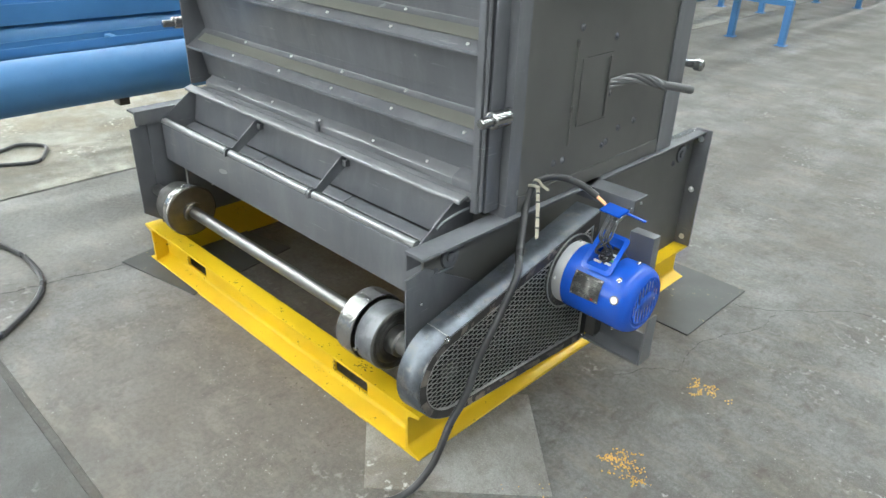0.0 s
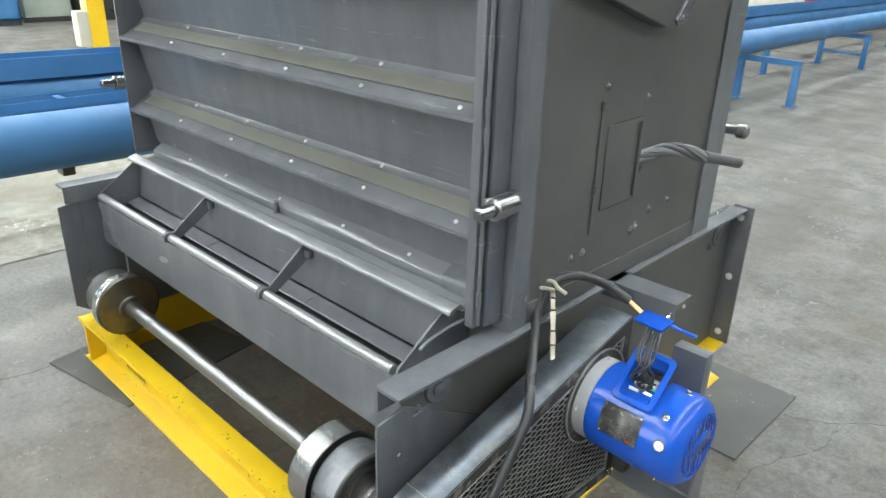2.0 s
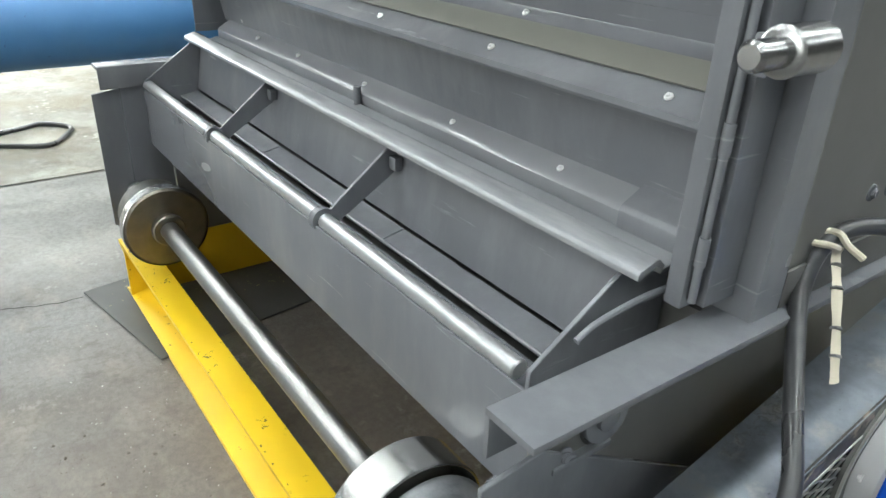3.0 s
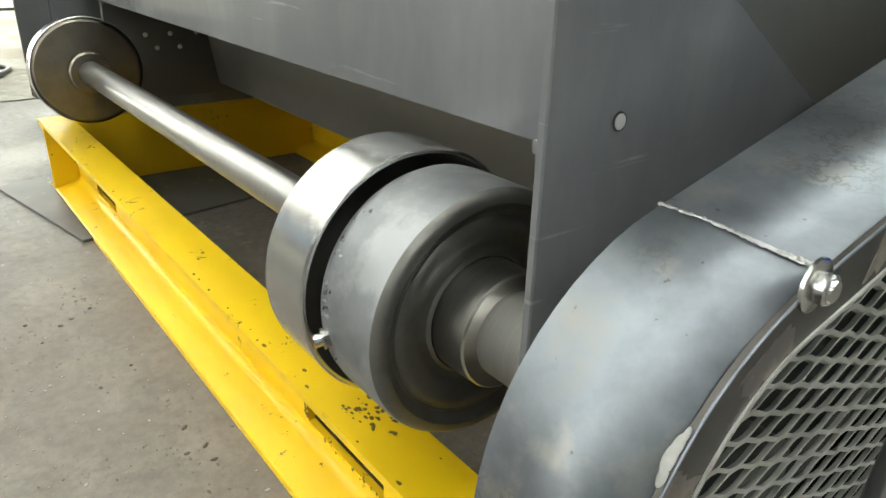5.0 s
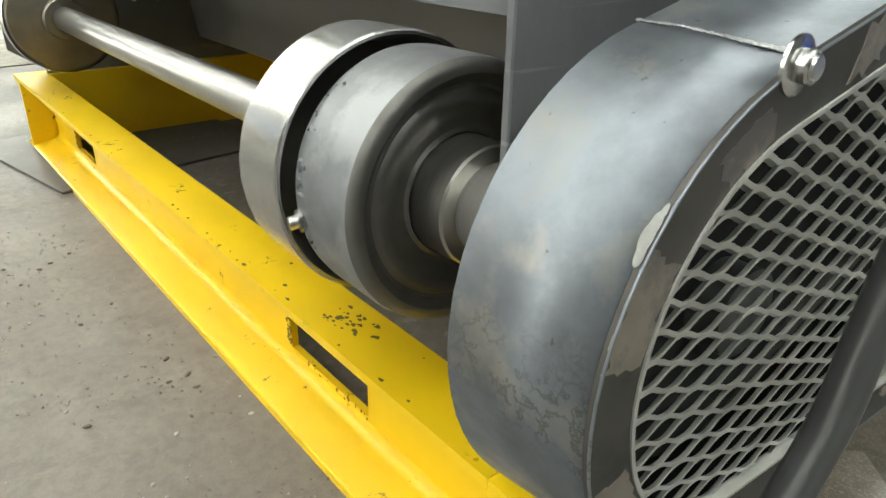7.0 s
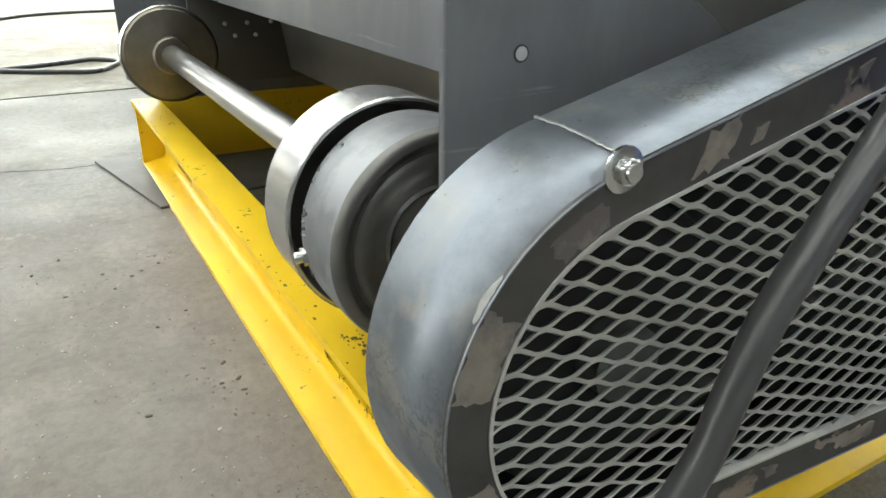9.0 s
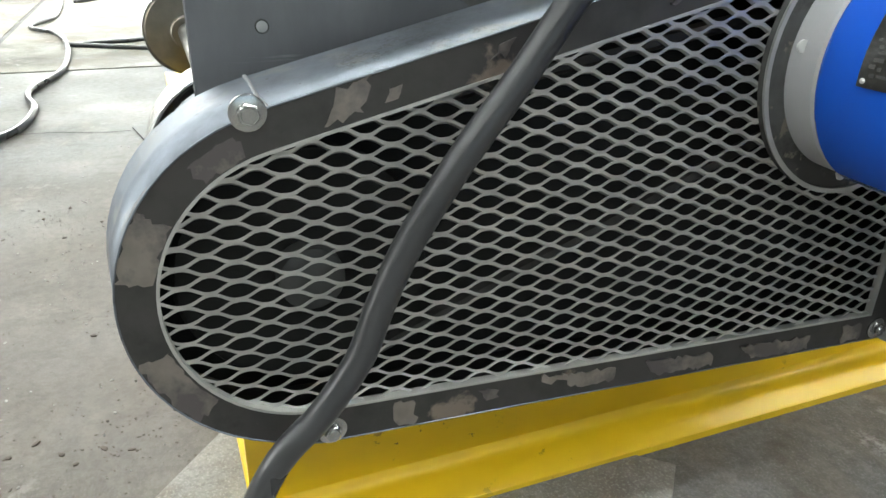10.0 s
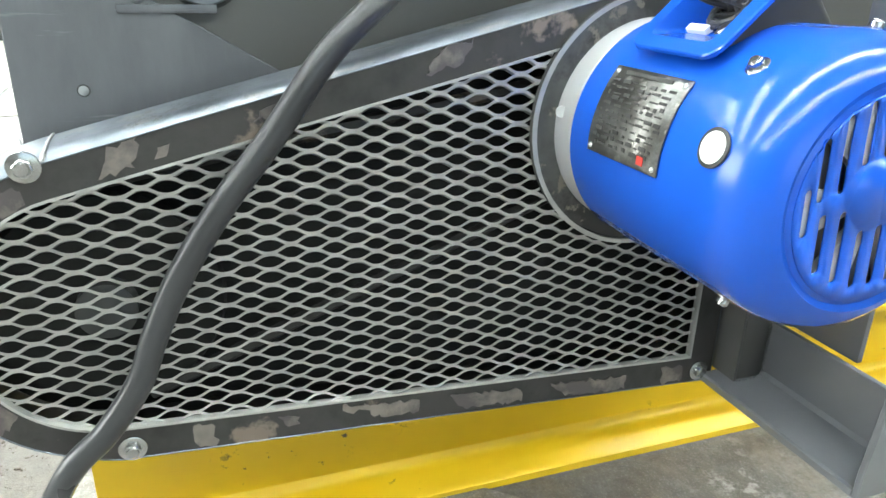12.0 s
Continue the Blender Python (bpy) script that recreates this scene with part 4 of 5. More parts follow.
def wheel(x0, x1, r):
    """A rim open towards +x with a web disc near x0."""
    bm = lathe(bmesh.new(), [(x0, r - 0.004), (x0 + 0.003, r), (x1 - 0.0015, r), (x1, r - 0.0015), (x1, r - 0.0035)], (0, AY, AZ), "x", 96, False)
    rim = part("wheel", bm, POLISHED, ax, "machined steel wheel rim")
    part("disc", lathe(bmesh.new(), [(x0 + 0.016, r - 0.013), (x0 + 0.004, r - 0.005), (x0 + 0.002, 0.036)], (0, AY, AZ), "x", 72, False), DISC, rim, "faced steel wheel disc")
    # the shade inside the rim is put into this band's colour
    part("inner_band", lathe(bmesh.new(), [(x1, r - 0.0035), (x1 - 0.004, r - 0.0055), (x0 + 0.016, r - 0.0135)], (0, AY, AZ), "x", 96, False), RIM_SHADE, rim, "inside of the rim, darkened as shade")
    part("disc_back", lathe(bmesh.new(), [(x0 + 0.016, r - 0.012), (x0 + 0.018, 0.02)], (0, AY, AZ), "x", 72, False), RIM_SHADE, rim)
    return rim


w1 = wheel(-0.272, -0.214, 0.0962)
dr = part("drum", lathe(bmesh.new(), [(-0.214, 0.070), (-0.211, 0.079), (-0.206, 0.0855), (-0.200, 0.0882), (-0.192, 0.0890), (-0.146, 0.0892), (-0.1405, 0.0882)], (0, AY, AZ), "x", 96, False), DRUM, ax, "grey dished drum beside the wheel")
# the face is coloured darker than the drum's side
part("drum_face", lathe(bmesh.new(), [(-0.1405, 0.0882), (-0.1365, 0.0858), (-0.1345, 0.0825), (-0.1345, 0.0790), (-0.1375, 0.0755), (-0.1405, 0.0725), (-0.1405, 0.0700), (-0.1380, 0.0675), (-0.1370, 0.0640), (-0.1385, 0.0580), (-0.1420, 0.0535), (-0.1440, 0.0490), (-0.1435, 0.0440), (-0.1415, 0.0415)], (0, AY, AZ), "x", 96, False), FACED, dr, "dark turned drum face")
part("drum_hub", lathe(bmesh.new(), [(-0.142, 0.0405), (-0.113, 0.0400), (-0.1115, 0.0385), (-0.1115, 0.028)], (0, AY, AZ), "x", 72, False), HUB, dr, "turned steel hub")
part("collar", lathe(bmesh.new(), [(-0.112, 0.0265), (-0.112, 0.0285), (-0.110, 0.0295), (0.036, 0.0295), (0.036, 0.020)], (0, AY, AZ), "x", 48, False), COLLAR, ax, "bright stepped shaft end")
screw = tube(bmesh.new(), [(-0.196, AY - 0.083, AZ - 0.014), (-0.199, AY - 0.0955, AZ - 0.0165)], 0.0050, 14, 1)
part("set_screw", screw, ZINC, dr, "zinc set screw")
part("screw_nut", tube(bmesh.new(), [(-0.195, AY - 0.084, AZ - 0.0142), (-0.1962, AY - 0.0905, AZ - 0.0154)], 0.0078, 6, 1), ZINC, dr, "hexagonal lock nut")
# rough burrs where the drum's rear edge was burnt off
rng = random.Random(33)
bm = bmesh.new()
for k in range(30):
    a = math.radians(rng.uniform(125, 205))
    r, x, q = 0.0886, rng.uniform(-0.199, -0.188), rng.uniform(0.0006, 0.0016)
    bmesh.ops.create_icosphere(bm, subdivisions=1, radius=1, matrix=Matrix.LocRotScale((x, AY + r * math.cos(a), AZ + r * math.sin(a)), Euler((a, 0, rng.uniform(0, 3))), (q * 2.6, q * 0.45, q * 1.3)))
for f in bm.faces:
    f.smooth = True
tagged(part("burr", bm, DRUM, dr, "small rough burrs on the drum's edge"), kind="stuff")
w2 = bmesh.new()
WX = -1.228
lathe(w2, [(WX, 0.030), (WX - 0.004, 0.086), (WX - 0.007, 0.0900), (WX - 0.009, 0.0915), (WX - 0.036, 0.0925), (WX - 0.038, 0.060)], (0, AY, AZ), "x", 96, False)
far = part("wheel", w2, DISC, ax, "faced steel wheel disc")
part("rim", lathe(bmesh.new(), [(WX - 0.0065, 0.0925), (WX - 0.008, 0.0935), (WX - 0.035, 0.0935)], (0, AY, AZ), "x", 96, False), POLISHED, far, "polished rim")
part("hub", lathe(bmesh.new(), [(WX - 0.001, 0.036), (WX + 0.014, 0.036), (WX + 0.017, 0.033), (WX + 0.017, 0.021)], (0, AY, AZ), "x", 48, False), DISC, far)
part("drum", lathe(bmesh.new(), [(WX - 0.062, 0.03), (WX - 0.064, 0.070), (WX - 0.070, 0.076), (WX - 0.120, 0.077), (WX - 0.124, 0.03)], (0, AY, AZ), "x", 72, False), FACED, ax, "dark drum behind the wheel")

# the shaft runs slightly askew to the frame
skew = Matrix(((1, 0, 0, 0), (-0.0060, 1, 0, -0.0060 * 0.20), (0.0072, 0, 1, 0.0072 * 0.20), (0, 0, 0, 1)))
for ob in ax.children_recursive:
    if ob.type == "MESH":
        ob.data.transform(skew)

# ---- chain guard ----
GX0, GX1 = -0.002, 0.080
guard = thing("chain_guard", (0.04, 0.3, 0.16), "raw steel chain guard with expanded metal front", "chain guard")
GC, GR = (0.042, 0.303), 0.125
MC, MR = (0.483, 0.428), 0.107


def guard_outline(inset, n=28):
    """The guard's outline in (y, z), moved inwards by inset: round nose, level foot, upright rear, rising top."""
    r = GR - inset
    foot = lambda y: 0.178 - 0.046 * (y - GC[0]) + inset
    out = []
    a0, a1 = math.radians(104), math.radians(268)
    for i in range(n + 1):
        a = a0 + (a1 - a0) * i / n
        out.append((GC[0] + r * math.cos(a), GC[1] + r * math.sin(a)))
    ye = 0.602 - inset
    out.append((ye, foot(ye)))
    top = out[0][1] + 0.25 * (ye - out[0][0])
    out.append((ye, top))
    return out


outer, inner = guard_outline(0.0), guard_outline(0.029)


def ring_prism(bm, a, b, x0, x1):
    """The band between two outlines with equally many points, from x0 to x1."""
    n = len(a)
    rows = [[bm.verts.new((x, *p)) for p in o] for o, x in ((a, x1), (b, x1), (b, x0), (a, x0))]
    for q in range(4):
        p, r = rows[q], rows[(q + 1) % 4]
        for i in range(n):
            j = (i + 1) % n
            bm.faces.new((p[i], p[j], r[j], r[i]))
    bmesh.ops.recalc_face_normals(bm, faces=bm.faces[:])
    return bm


face = part("front_frame", ring_prism(bmesh.new(), outer, inner, GX1 - 0.003, GX1), RAW_DARK, guard, "dark scaled steel frame with ground patches")
bm = bmesh.new()
rim_out, rim_in = guard_outline(0.0), guard_outline(0.004)
k = len(rim_out)
a = [bm.verts.new((GX1 - 0.0035, *p)) for p in rim_out]
b = [bm.verts.new((GX0, *p)) for p in rim_out]
for i in range(k):
    j = (i + 1) % k
    f = bm.faces.new((a[i], a[j], b[j], b[i]))
    f.smooth = i < 28
bmesh.ops.recalc_face_normals(bm, faces=bm.faces[:])
wrap = part("wrapper", bm, RAW, guard, "bent raw steel wrapper with blue mill scale")
mod = wrap.modifiers.new("thick", "SOLIDIFY")
mod.thickness, mod.offset = 0.003, -1
# the wrapper's inner faces take the painted inside shade
wrap.data.materials.append(GUARD_SHADE)
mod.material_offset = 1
p0 = outer[0]
rng = random.Random(9)


def weld(bm, a, b, n, r0):
    """A run of overlapping weld drops from a to b."""
    for k in range(n):
        p = Vector(a).lerp(Vector(b), k / max(n - 1, 1)) + Vector((rng.uniform(-1, 1), rng.uniform(-1, 1), rng.uniform(-0.4, 0.4))) * r0 * 0.35
        q = r0 * rng.uniform(0.7, 1.3)
        bmesh.ops.create_icosphere(bm, subdivisions=2, radius=1, matrix=Matrix.LocRotScale(p, Euler((0.2, 0, rng.uniform(0, 3))), (q * 1.3, q * 1.3, q * 0.6)))
    for f in bm.faces:
        f.smooth = True
    return bm


tagged(part("weld_seam", weld(bmesh.new(), (GX0, p0[0] + 0.006, p0[1] + 0.0022), (GX1 - 0.003, p0[0] + 0.006, p0[1] + 0.0020), 90, 0.0009), WELD, wrap, "ground weld seam across the wrapper"), kind="stuff")
tagged(part("weld_run", weld(bmesh.new(), (GX1 - 0.020, p0[0] + 0.006, p0[1] + 0.002), (GX1 - 0.003, p0[0] + 0.007, p0[1] + 0.002), 9, 0.0013), WELD, wrap, "raised weld drops"), kind="stuff")
on_nose = lambda a: (GC[0] + (GR + 0.0006) * math.cos(a), GC[1] + (GR + 0.0006) * math.sin(a))
lens = bmesh.new()
for deg, half, run in ((140.8, 0.0012, 0.0034), (143.0, 0.0021, 0.0048), (145.6, 0.0026, 0.0060), (148.6, 0.0019, 0.0046)):
    ang = math.radians(deg)
    bmesh.ops.create_icosphere(lens, subdivisions=3, radius=1, matrix=Matrix.LocRotScale((GX1 - 0.0012 - half * 0.8, *on_nose(ang)), Euler((ang, 0, 0)), (half, 0.0003, run)))
for f in lens.faces:
    f.smooth = True
part("edge_weld", lens, SMEARED, wrap, "pale flattened weld at the edge")
part("edge_bead", tube(bmesh.new(), [(GX1, *p) for p in outer] + [(GX1, *outer[0])], 0.0007, 6, 1), RAW, guard, "ground edge")
part("back_sheet", prism(bmesh.new(), guard_outline(0.004), "x", GX0, GX0 + 0.003), GUARD_SHADE, guard, "guard back sheet, darkened as inside shade")
part("sprocket", lathe(bmesh.new(), [(0.030, 0.020), (0.030, 0.085), (0.038, 0.088), (0.046, 0.085), (0.046, 0.022)], (0, *GC), "x", 48), GUARD_SHADE, guard)
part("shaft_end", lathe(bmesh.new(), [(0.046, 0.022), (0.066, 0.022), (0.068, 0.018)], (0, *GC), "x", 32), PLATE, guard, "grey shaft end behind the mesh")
part("sprocket", lathe(bmesh.new(), [(0.030, 0.010), (0.030, 0.040), (0.038, 0.042), (0.046, 0.040), (0.046, 0.010)], (0, *MC), "x", 36), GUARD_SHADE, guard)
part("chain", tube(bmesh.new(), [(0.038, MC[0], MC[1] + 0.044), (0.038, GC[0] - 0.02, GC[1] + 0.09)], 0.006, 6, 1), RAW_DARK, guard)
part("chain", tube(bmesh.new(), [(0.038, MC[0] + 0.01, MC[1] - 0.043), (0.038, GC[0] + 0.02, GC[1] - 0.089)], 0.006, 6, 1), RAW_DARK, guard)

# collar where the motor enters
part("motor_collar", lathe(bmesh.new(), [(GX1 - 0.004, MR - 0.020), (GX1 - 0.004, MR), (GX1 + 0.001, MR), (GX1 + 0.001, MR - 0.020)], (0, *MC), "x", 72, False), COLLAR_STEEL, guard, "mottled steel collar round the motor opening")
part("collar_edge", lathe(bmesh.new(), [(GX1 + 0.001, MR), (GX1 + 0.004, MR + 0.001), (GX1 + 0.004, MR - 0.003), (GX1 + 0.001, MR - 0.003)], (0, *MC), "x", 72, False), MESH, guard)
part("inner_lip", ring_prism(bmesh.new(), guard_outline(0.0285), guard_outline(0.0305), GX1 - 0.006, GX1 + 0.001), MESH, guard)


def inside(poly, y, z):
    hit = False
    for i in range(len(poly)):
        (y0, z0), (y1, z1) = poly[i - 1], poly[i]
        if (z0 > z) != (z1 > z) and y < y0 + (z - z0) / (z1 - z0) * (y1 - y0):
            hit = not hit
    return hit


def expanded_metal(poly):
    """Wavy strands of expanded steel: lens-shaped openings in staggered rows, cut to the outline."""
    lw, sw, wide, x0, x1 = 0.0338, 0.0131, 0.0021, GX1 - 0.0065, GX1 - 0.0042
    bm = bmesh.new()
    shape = ((0.0, 0.0), (0.10, 0.05), (0.20, 0.27), (0.30, 0.62), (0.40, 0.92), (0.5, 1.0), (0.60, 0.92), (0.70, 0.62), (0.80, 0.27), (0.90, 0.05), (1.0, 0.0))
    ys, zs = [p[0] for p in poly], [p[1] for p in poly]
    rows = int((max(zs) - min(zs)) / sw * 2) + 4
    cols = int((max(ys) - min(ys)) / lw) + 3
    for j in range(rows):
        zc = min(zs) - sw + j * sw / 2
        up = 1 if j % 2 else -1
        rise = sw / 2 * 0.5 - 0.0004
        prev = None
        for i in range(cols):
            for s in range(len(shape)):
                if s == 0 and i:
                    continue
                u, h = shape[s]
                y = min(ys) - lw * 0.5 + (i + u) * lw
                z = zc + up * (2 * h - 1) * rise
                if not inside(poly, y, z) or (y - MC[0]) ** 2 + (z - MC[1]) ** 2 < (MR - 0.003) ** 2:
                    prev = None
                    continue
                ring = [bm.verts.new(c) for c in ((x1, y, z - 0.0005), (x1 + 0.0004, y, z + wide), (x0, y, z + 0.0005), (x0 - 0.0004, y, z - wide))]
                if prev:
                    for k in range(4):
                        n = (k + 1) % 4
                        bm.faces.new((prev[k], prev[n], ring[n], ring[k]))
                prev = ring
    bmesh.ops.recalc_face_normals(bm, faces=bm.faces[:])
    return bm


tagged(part("expanded_mesh", expanded_metal(guard_outline(0.026)), MESH, guard, "expanded steel mesh with lens-shaped openings"), kind="stuff")
for y, z in ((0.009, 0.420), (0.046, 0.189), (0.585, 0.166), (0.587, 0.274)):
    bolt(guard, (GX1, y, z), "+x", BOLT, 10 + 400 * y)


def ground_patch(pts, seed, mat=GROUND):
    """A thin uneven patch on the guard's face, its outline roughened between a few corners in (y, z)."""
    rnd = random.Random(seed)
    out = []
    for i, p in enumerate(pts):
        q = pts[(i + 1) % len(pts)]
        n = max(2, int(math.dist(p, q) / 0.004))
        for k in range(n):
            j = 0.0010 if k == 0 else 0.0024
            out.append((p[0] + (q[0] - p[0]) * k / n + rnd.uniform(-j, j), p[1] + (q[1] - p[1]) * k / n + rnd.uniform(-j, j)))
    part("ground_patch", prism(bmesh.new(), out, "x", GX1 - 0.001, GX1 + 0.0002), mat, face, "bare ground patch")


def nose_patch(a0, a1, r0, r1, seed):
    arc = [math.radians(a0 + (a1 - a0) * k / 5) for k in range(6)]
    ground_patch([(GC[0] + r1 * math.cos(a), GC[1] + r1 * math.sin(a)) for a in arc] + [(GC[0] + r0 * math.cos(a), GC[1] + r0 * math.sin(a)) for a in arc[::-1]], seed)


nose_patch(147, 169, 0.0975, 0.1245, 1)
nose_patch(197, 226, 0.0990, 0.1235, 2)
nose_patch(112, 128, 0.0975, 0.1150, 3)
top_edge = lambda y: outer[0][1] + 0.25 * (y - outer[0][0])
foot_edge = lambda y: 0.178 - 0.046 * (y - GC[0])
for k, (y0, y1, lo, hi) in enumerate(((0.052, 0.081, 0.004, 0.026), (0.158, 0.174, 0.010, 0.018), (0.286, 0.324, 0.003, 0.020), (0.09, 0.10, 0.015, 0.024))):
    ground_patch([(y0, top_edge(y0) - hi), (y0 + 0.3 * (y1 - y0), top_edge(y0) - lo), (y1, top_edge(y1) - lo), (y1 - 0.2 * (y1 - y0), top_edge(y1) - hi)], 10 + k)
for k, (y0, y1, lo, hi) in enumerate(((0.092, 0.109, 0.003, 0.024), (0.160, 0.177, 0.014, 0.022), (0.213, 0.232, 0.018, 0.026), (0.232, 0.282, 0.010, 0.024), (0.312, 0.383, 0.006, 0.021), (0.414, 0.498, 0.004, 0.020), (0.538, 0.564, 0.002, 0.022))):
    ground_patch([(y0, foot_edge(y0) + hi), (y1, foot_edge(y1) + hi * 0.9), (y1, foot_edge(y1) + lo), (y0 + 0.2 * (y1 - y0), foot_edge(y0) + lo)], 20 + k)

# the guard leans in towards its nose
for ob in guard.children_recursive:
    if ob.name.startswith(("bolt",)):
        y = ob.matrix_basis.translation.y
        ob.matrix_basis.translation.x -= 0.0085 * min(1.1, max(0.0, (0.42 - y) / 0.42))
    elif ob.type == "MESH":
        for v in ob.data.vertices:
            if v.co.x > 0.02:
                out = Vector((v.co.y - GC[0], v.co.z - GC[1]))
                if v.co.y < 0.05 and out.length > 0.110:
                    out *= 1 - 0.045 * min(1.0, (v.co.x - 0.02) / 0.05) * min(1.0, (out.length - 0.110) / 0.008) * min(1.0, (0.05 - v.co.y) / 0.05)
                    v.co.y, v.co.z = GC[0] + out.x, GC[1] + out.y
                v.co.x -= 0.0085 * min(1.1, max(0.0, (0.42 - v.co.y) / 0.42)) * min(1.0, (v.co.x - 0.02) / 0.05)

# ---- electric motor ----
motor = thing("electric_motor", (0.20, 0.483, 0.33), "glossy blue electric motor on a side bracket", "electric motor")
part("flange_ring", lathe(bmesh.new(), [(0.076, 0.060), (0.076, 0.084), (0.080, 0.087), (0.106, 0.088), (0.110, 0.085)], (0, *MC), "x", 72, False), RING, motor, "light grey cast end ring")
for d in (10, 100, 190, 280):
    a = math.radians(d)
    y, z = MC[0] - 0.0895 * math.cos(a), MC[1] + 0.0895 * math.sin(a)
    bolt(motor, (0.092, y, z), "-x", SMALL_BOLT)
body = part("body", lathe(bmesh.new(), [(0.108, 0.080), (0.110, 0.0885), (0.113, 0.0905), (0.262, 0.0925), (0.276, 0.0930), (0.290, 0.0905), (0.302, 0.0840), (0.309, 0.0755), (0.311, 0.070), (0.309, 0.066), (0.3105, 0.0632), (0.3105, 0.0622), (0.302, 0.0620), (0.300, 0.0)], (0, *MC), "x", 96), BLUE, motor, "glossy blue motor shell")


def vent_slot(y, z, length):
    """The outline of a slot with round ends, leaning a little."""
    w, pts = 0.0027, []
    for k in range(7):
        a = math.pi * k / 6
        pts.append((w * math.cos(a), length / 2 - w + w * math.sin(a)))
    pts += [(-p, -q) for p, q in pts]
    lean = math.radians(4)
    return [(y + p * math.cos(lean) - q * math.sin(lean), z + p * math.sin(lean) + q * math.cos(lean)) for p, q in pts]


bm = bmesh.new()
loops = [[(MC[0] + 0.0628 * math.cos(2 * math.pi * k / 72), MC[1] + 0.0628 * math.sin(2 * math.pi * k / 72)) for k in range(72)]]
for y, z, length in ((0.4350, 0.449, 0.036), (0.4485, 0.457, 0.044), (0.4625, 0.468, 0.036), (0.477, 0.474, 0.040), (0.4915, 0.476, 0.040), (0.506, 0.472, 0.040), (0.520, 0.462, 0.040), (0.5335, 0.450, 0.032),
                     (0.4285, 0.425, 0.028), (0.4430, 0.4055, 0.036), (0.4580, 0.402, 0.044), (0.4740, 0.393, 0.036), (0.4880, 0.3945, 0.038), (0.502, 0.396, 0.040), (0.516, 0.401, 0.040), (0.530, 0.412, 0.034), (0.5415, 0.427, 0.024)):
    loops.append(vent_slot(y, z, length))
edges = []
for o in loops:
    vs = [bm.verts.new((0.3118, *p)) for p in o]
    edges += [bm.edges.new((vs[k], vs[(k + 1) % len(vs)])) for k in range(len(vs))]
bmesh.ops.triangle_fill(bm, use_beauty=True, use_dissolve=False, edges=edges, normal=(1, 0, 0))
cover = part("fan_cover", bm, BLUE, body, "slotted blue fan cover")
mod = cover.modifiers.new("thick", "SOLIDIFY")
mod.thickness, mod.offset = 0.0014, -1
# dark disc and pale blades paint shaded and lit fan behind the slots
part("fan_disc", lathe(bmesh.new(), [(0.3022, 0.0), (0.3026, 0.001), (0.3026, 0.0610), (0.3022, 0.0615)], (0, *MC), "x", 48), SLOT_SHADE, body, "fan disc behind the slots, darkened as slot shade")
for d in range(168, 528, 60):
    arc = [math.radians(d + q) for q in range(0, 33, 4)]
    blade = [(MC[0] + 0.0605 * math.cos(a), MC[1] + 0.0605 * math.sin(a)) for a in arc] + [(MC[0] + 0.014 * math.cos(a), MC[1] + 0.014 * math.sin(a)) for a in arc[::-1]]
    part("fan_blade", prism(bmesh.new(), blade, "x", 0.3040, 0.3088), FAN_LIT, body, "fan blade in a paler, lit grey")


def on_shell(x, deg, r=0.0925):
    """A pose on the motor's shell: z outwards, x along the motor; deg from -y upwards."""
    a = math.radians(deg)
    out = Vector((0, -math.cos(a), math.sin(a)))
    tang = Vector((0, math.sin(a), math.cos(a)))
    m = Matrix((Vector((1, 0, 0)), tang, out)).transposed().to_4x4()
    m.col[1] = (*Vector((0, 0, 0)).lerp(out.cross(Vector((1, 0, 0))), 1), 0)
    m.translation = Vector((x, *MC)) + out * r
    return m


bm = bmesh.new()
NP0, NP1 = -1.0, 38.0
rows = [[bm.verts.new((x, MC[0] - 0.0935 * math.cos(math.radians(d)), MC[1] + 0.0935 * math.sin(math.radians(d)))) for d in np.linspace(NP0, NP1, 10)] for x in (0.145, 0.228)]
for i in range(9):
    bm.faces.new((rows[0][i], rows[1][i], rows[1][i + 1], rows[0][i + 1]))
NAME = metal("etched_nameplate", (0.15, 0.147, 0.14), (0.34, 0.335, 0.32), 0.32, (3, 6, 6), blot=(0.11, 0.104, 0.095), rust=(0.36, 0.35, 0.33), metallic=0.6, rust_at=(60.0, 0.57), vary=0, bumpy=0.15)
INK = paint("etched_ink", (0.03, 0.03, 0.03), (0.055, 0.054, 0.052), 0.4)
npl = part("nameplate", bm, NAME, motor, "etched steel nameplate")
mod = npl.modifiers.new("thick", "SOLIDIFY")
mod.thickness, mod.offset = 0.0012, 0


def plate_bar(x0, x1, d, w, mat, label=""):
    bm = bmesh.new()
    m = on_shell((x0 + x1) / 2, d, 0.0944)
    box(bm, -(x1 - x0) / 2, (x1 - x0) / 2, -w / 2, w / 2, 0, 0.0005, 0, m)
    part("text_bar", bm, mat, npl, label)


rng = random.Random(21)
for d in np.linspace(31.5, 4.5, 11):
    x = 0.150 + rng.uniform(0, 0.004)
    while x < 0.218:
        w = rng.uniform(0.002, 0.009)
        plate_bar(x, min(x + w, 0.2225), d + rng.uniform(-0.5, 0.5), rng.choice((0.0010, 0.0018, 0.0026)), INK)
        x += w + rng.uniform(0.001, 0.006)
plate_bar(0.160, 0.212, 35.4, 0.0026, INK)
plate_bar(0.207, 0.214, 3, 0.006, RED, "red mark")
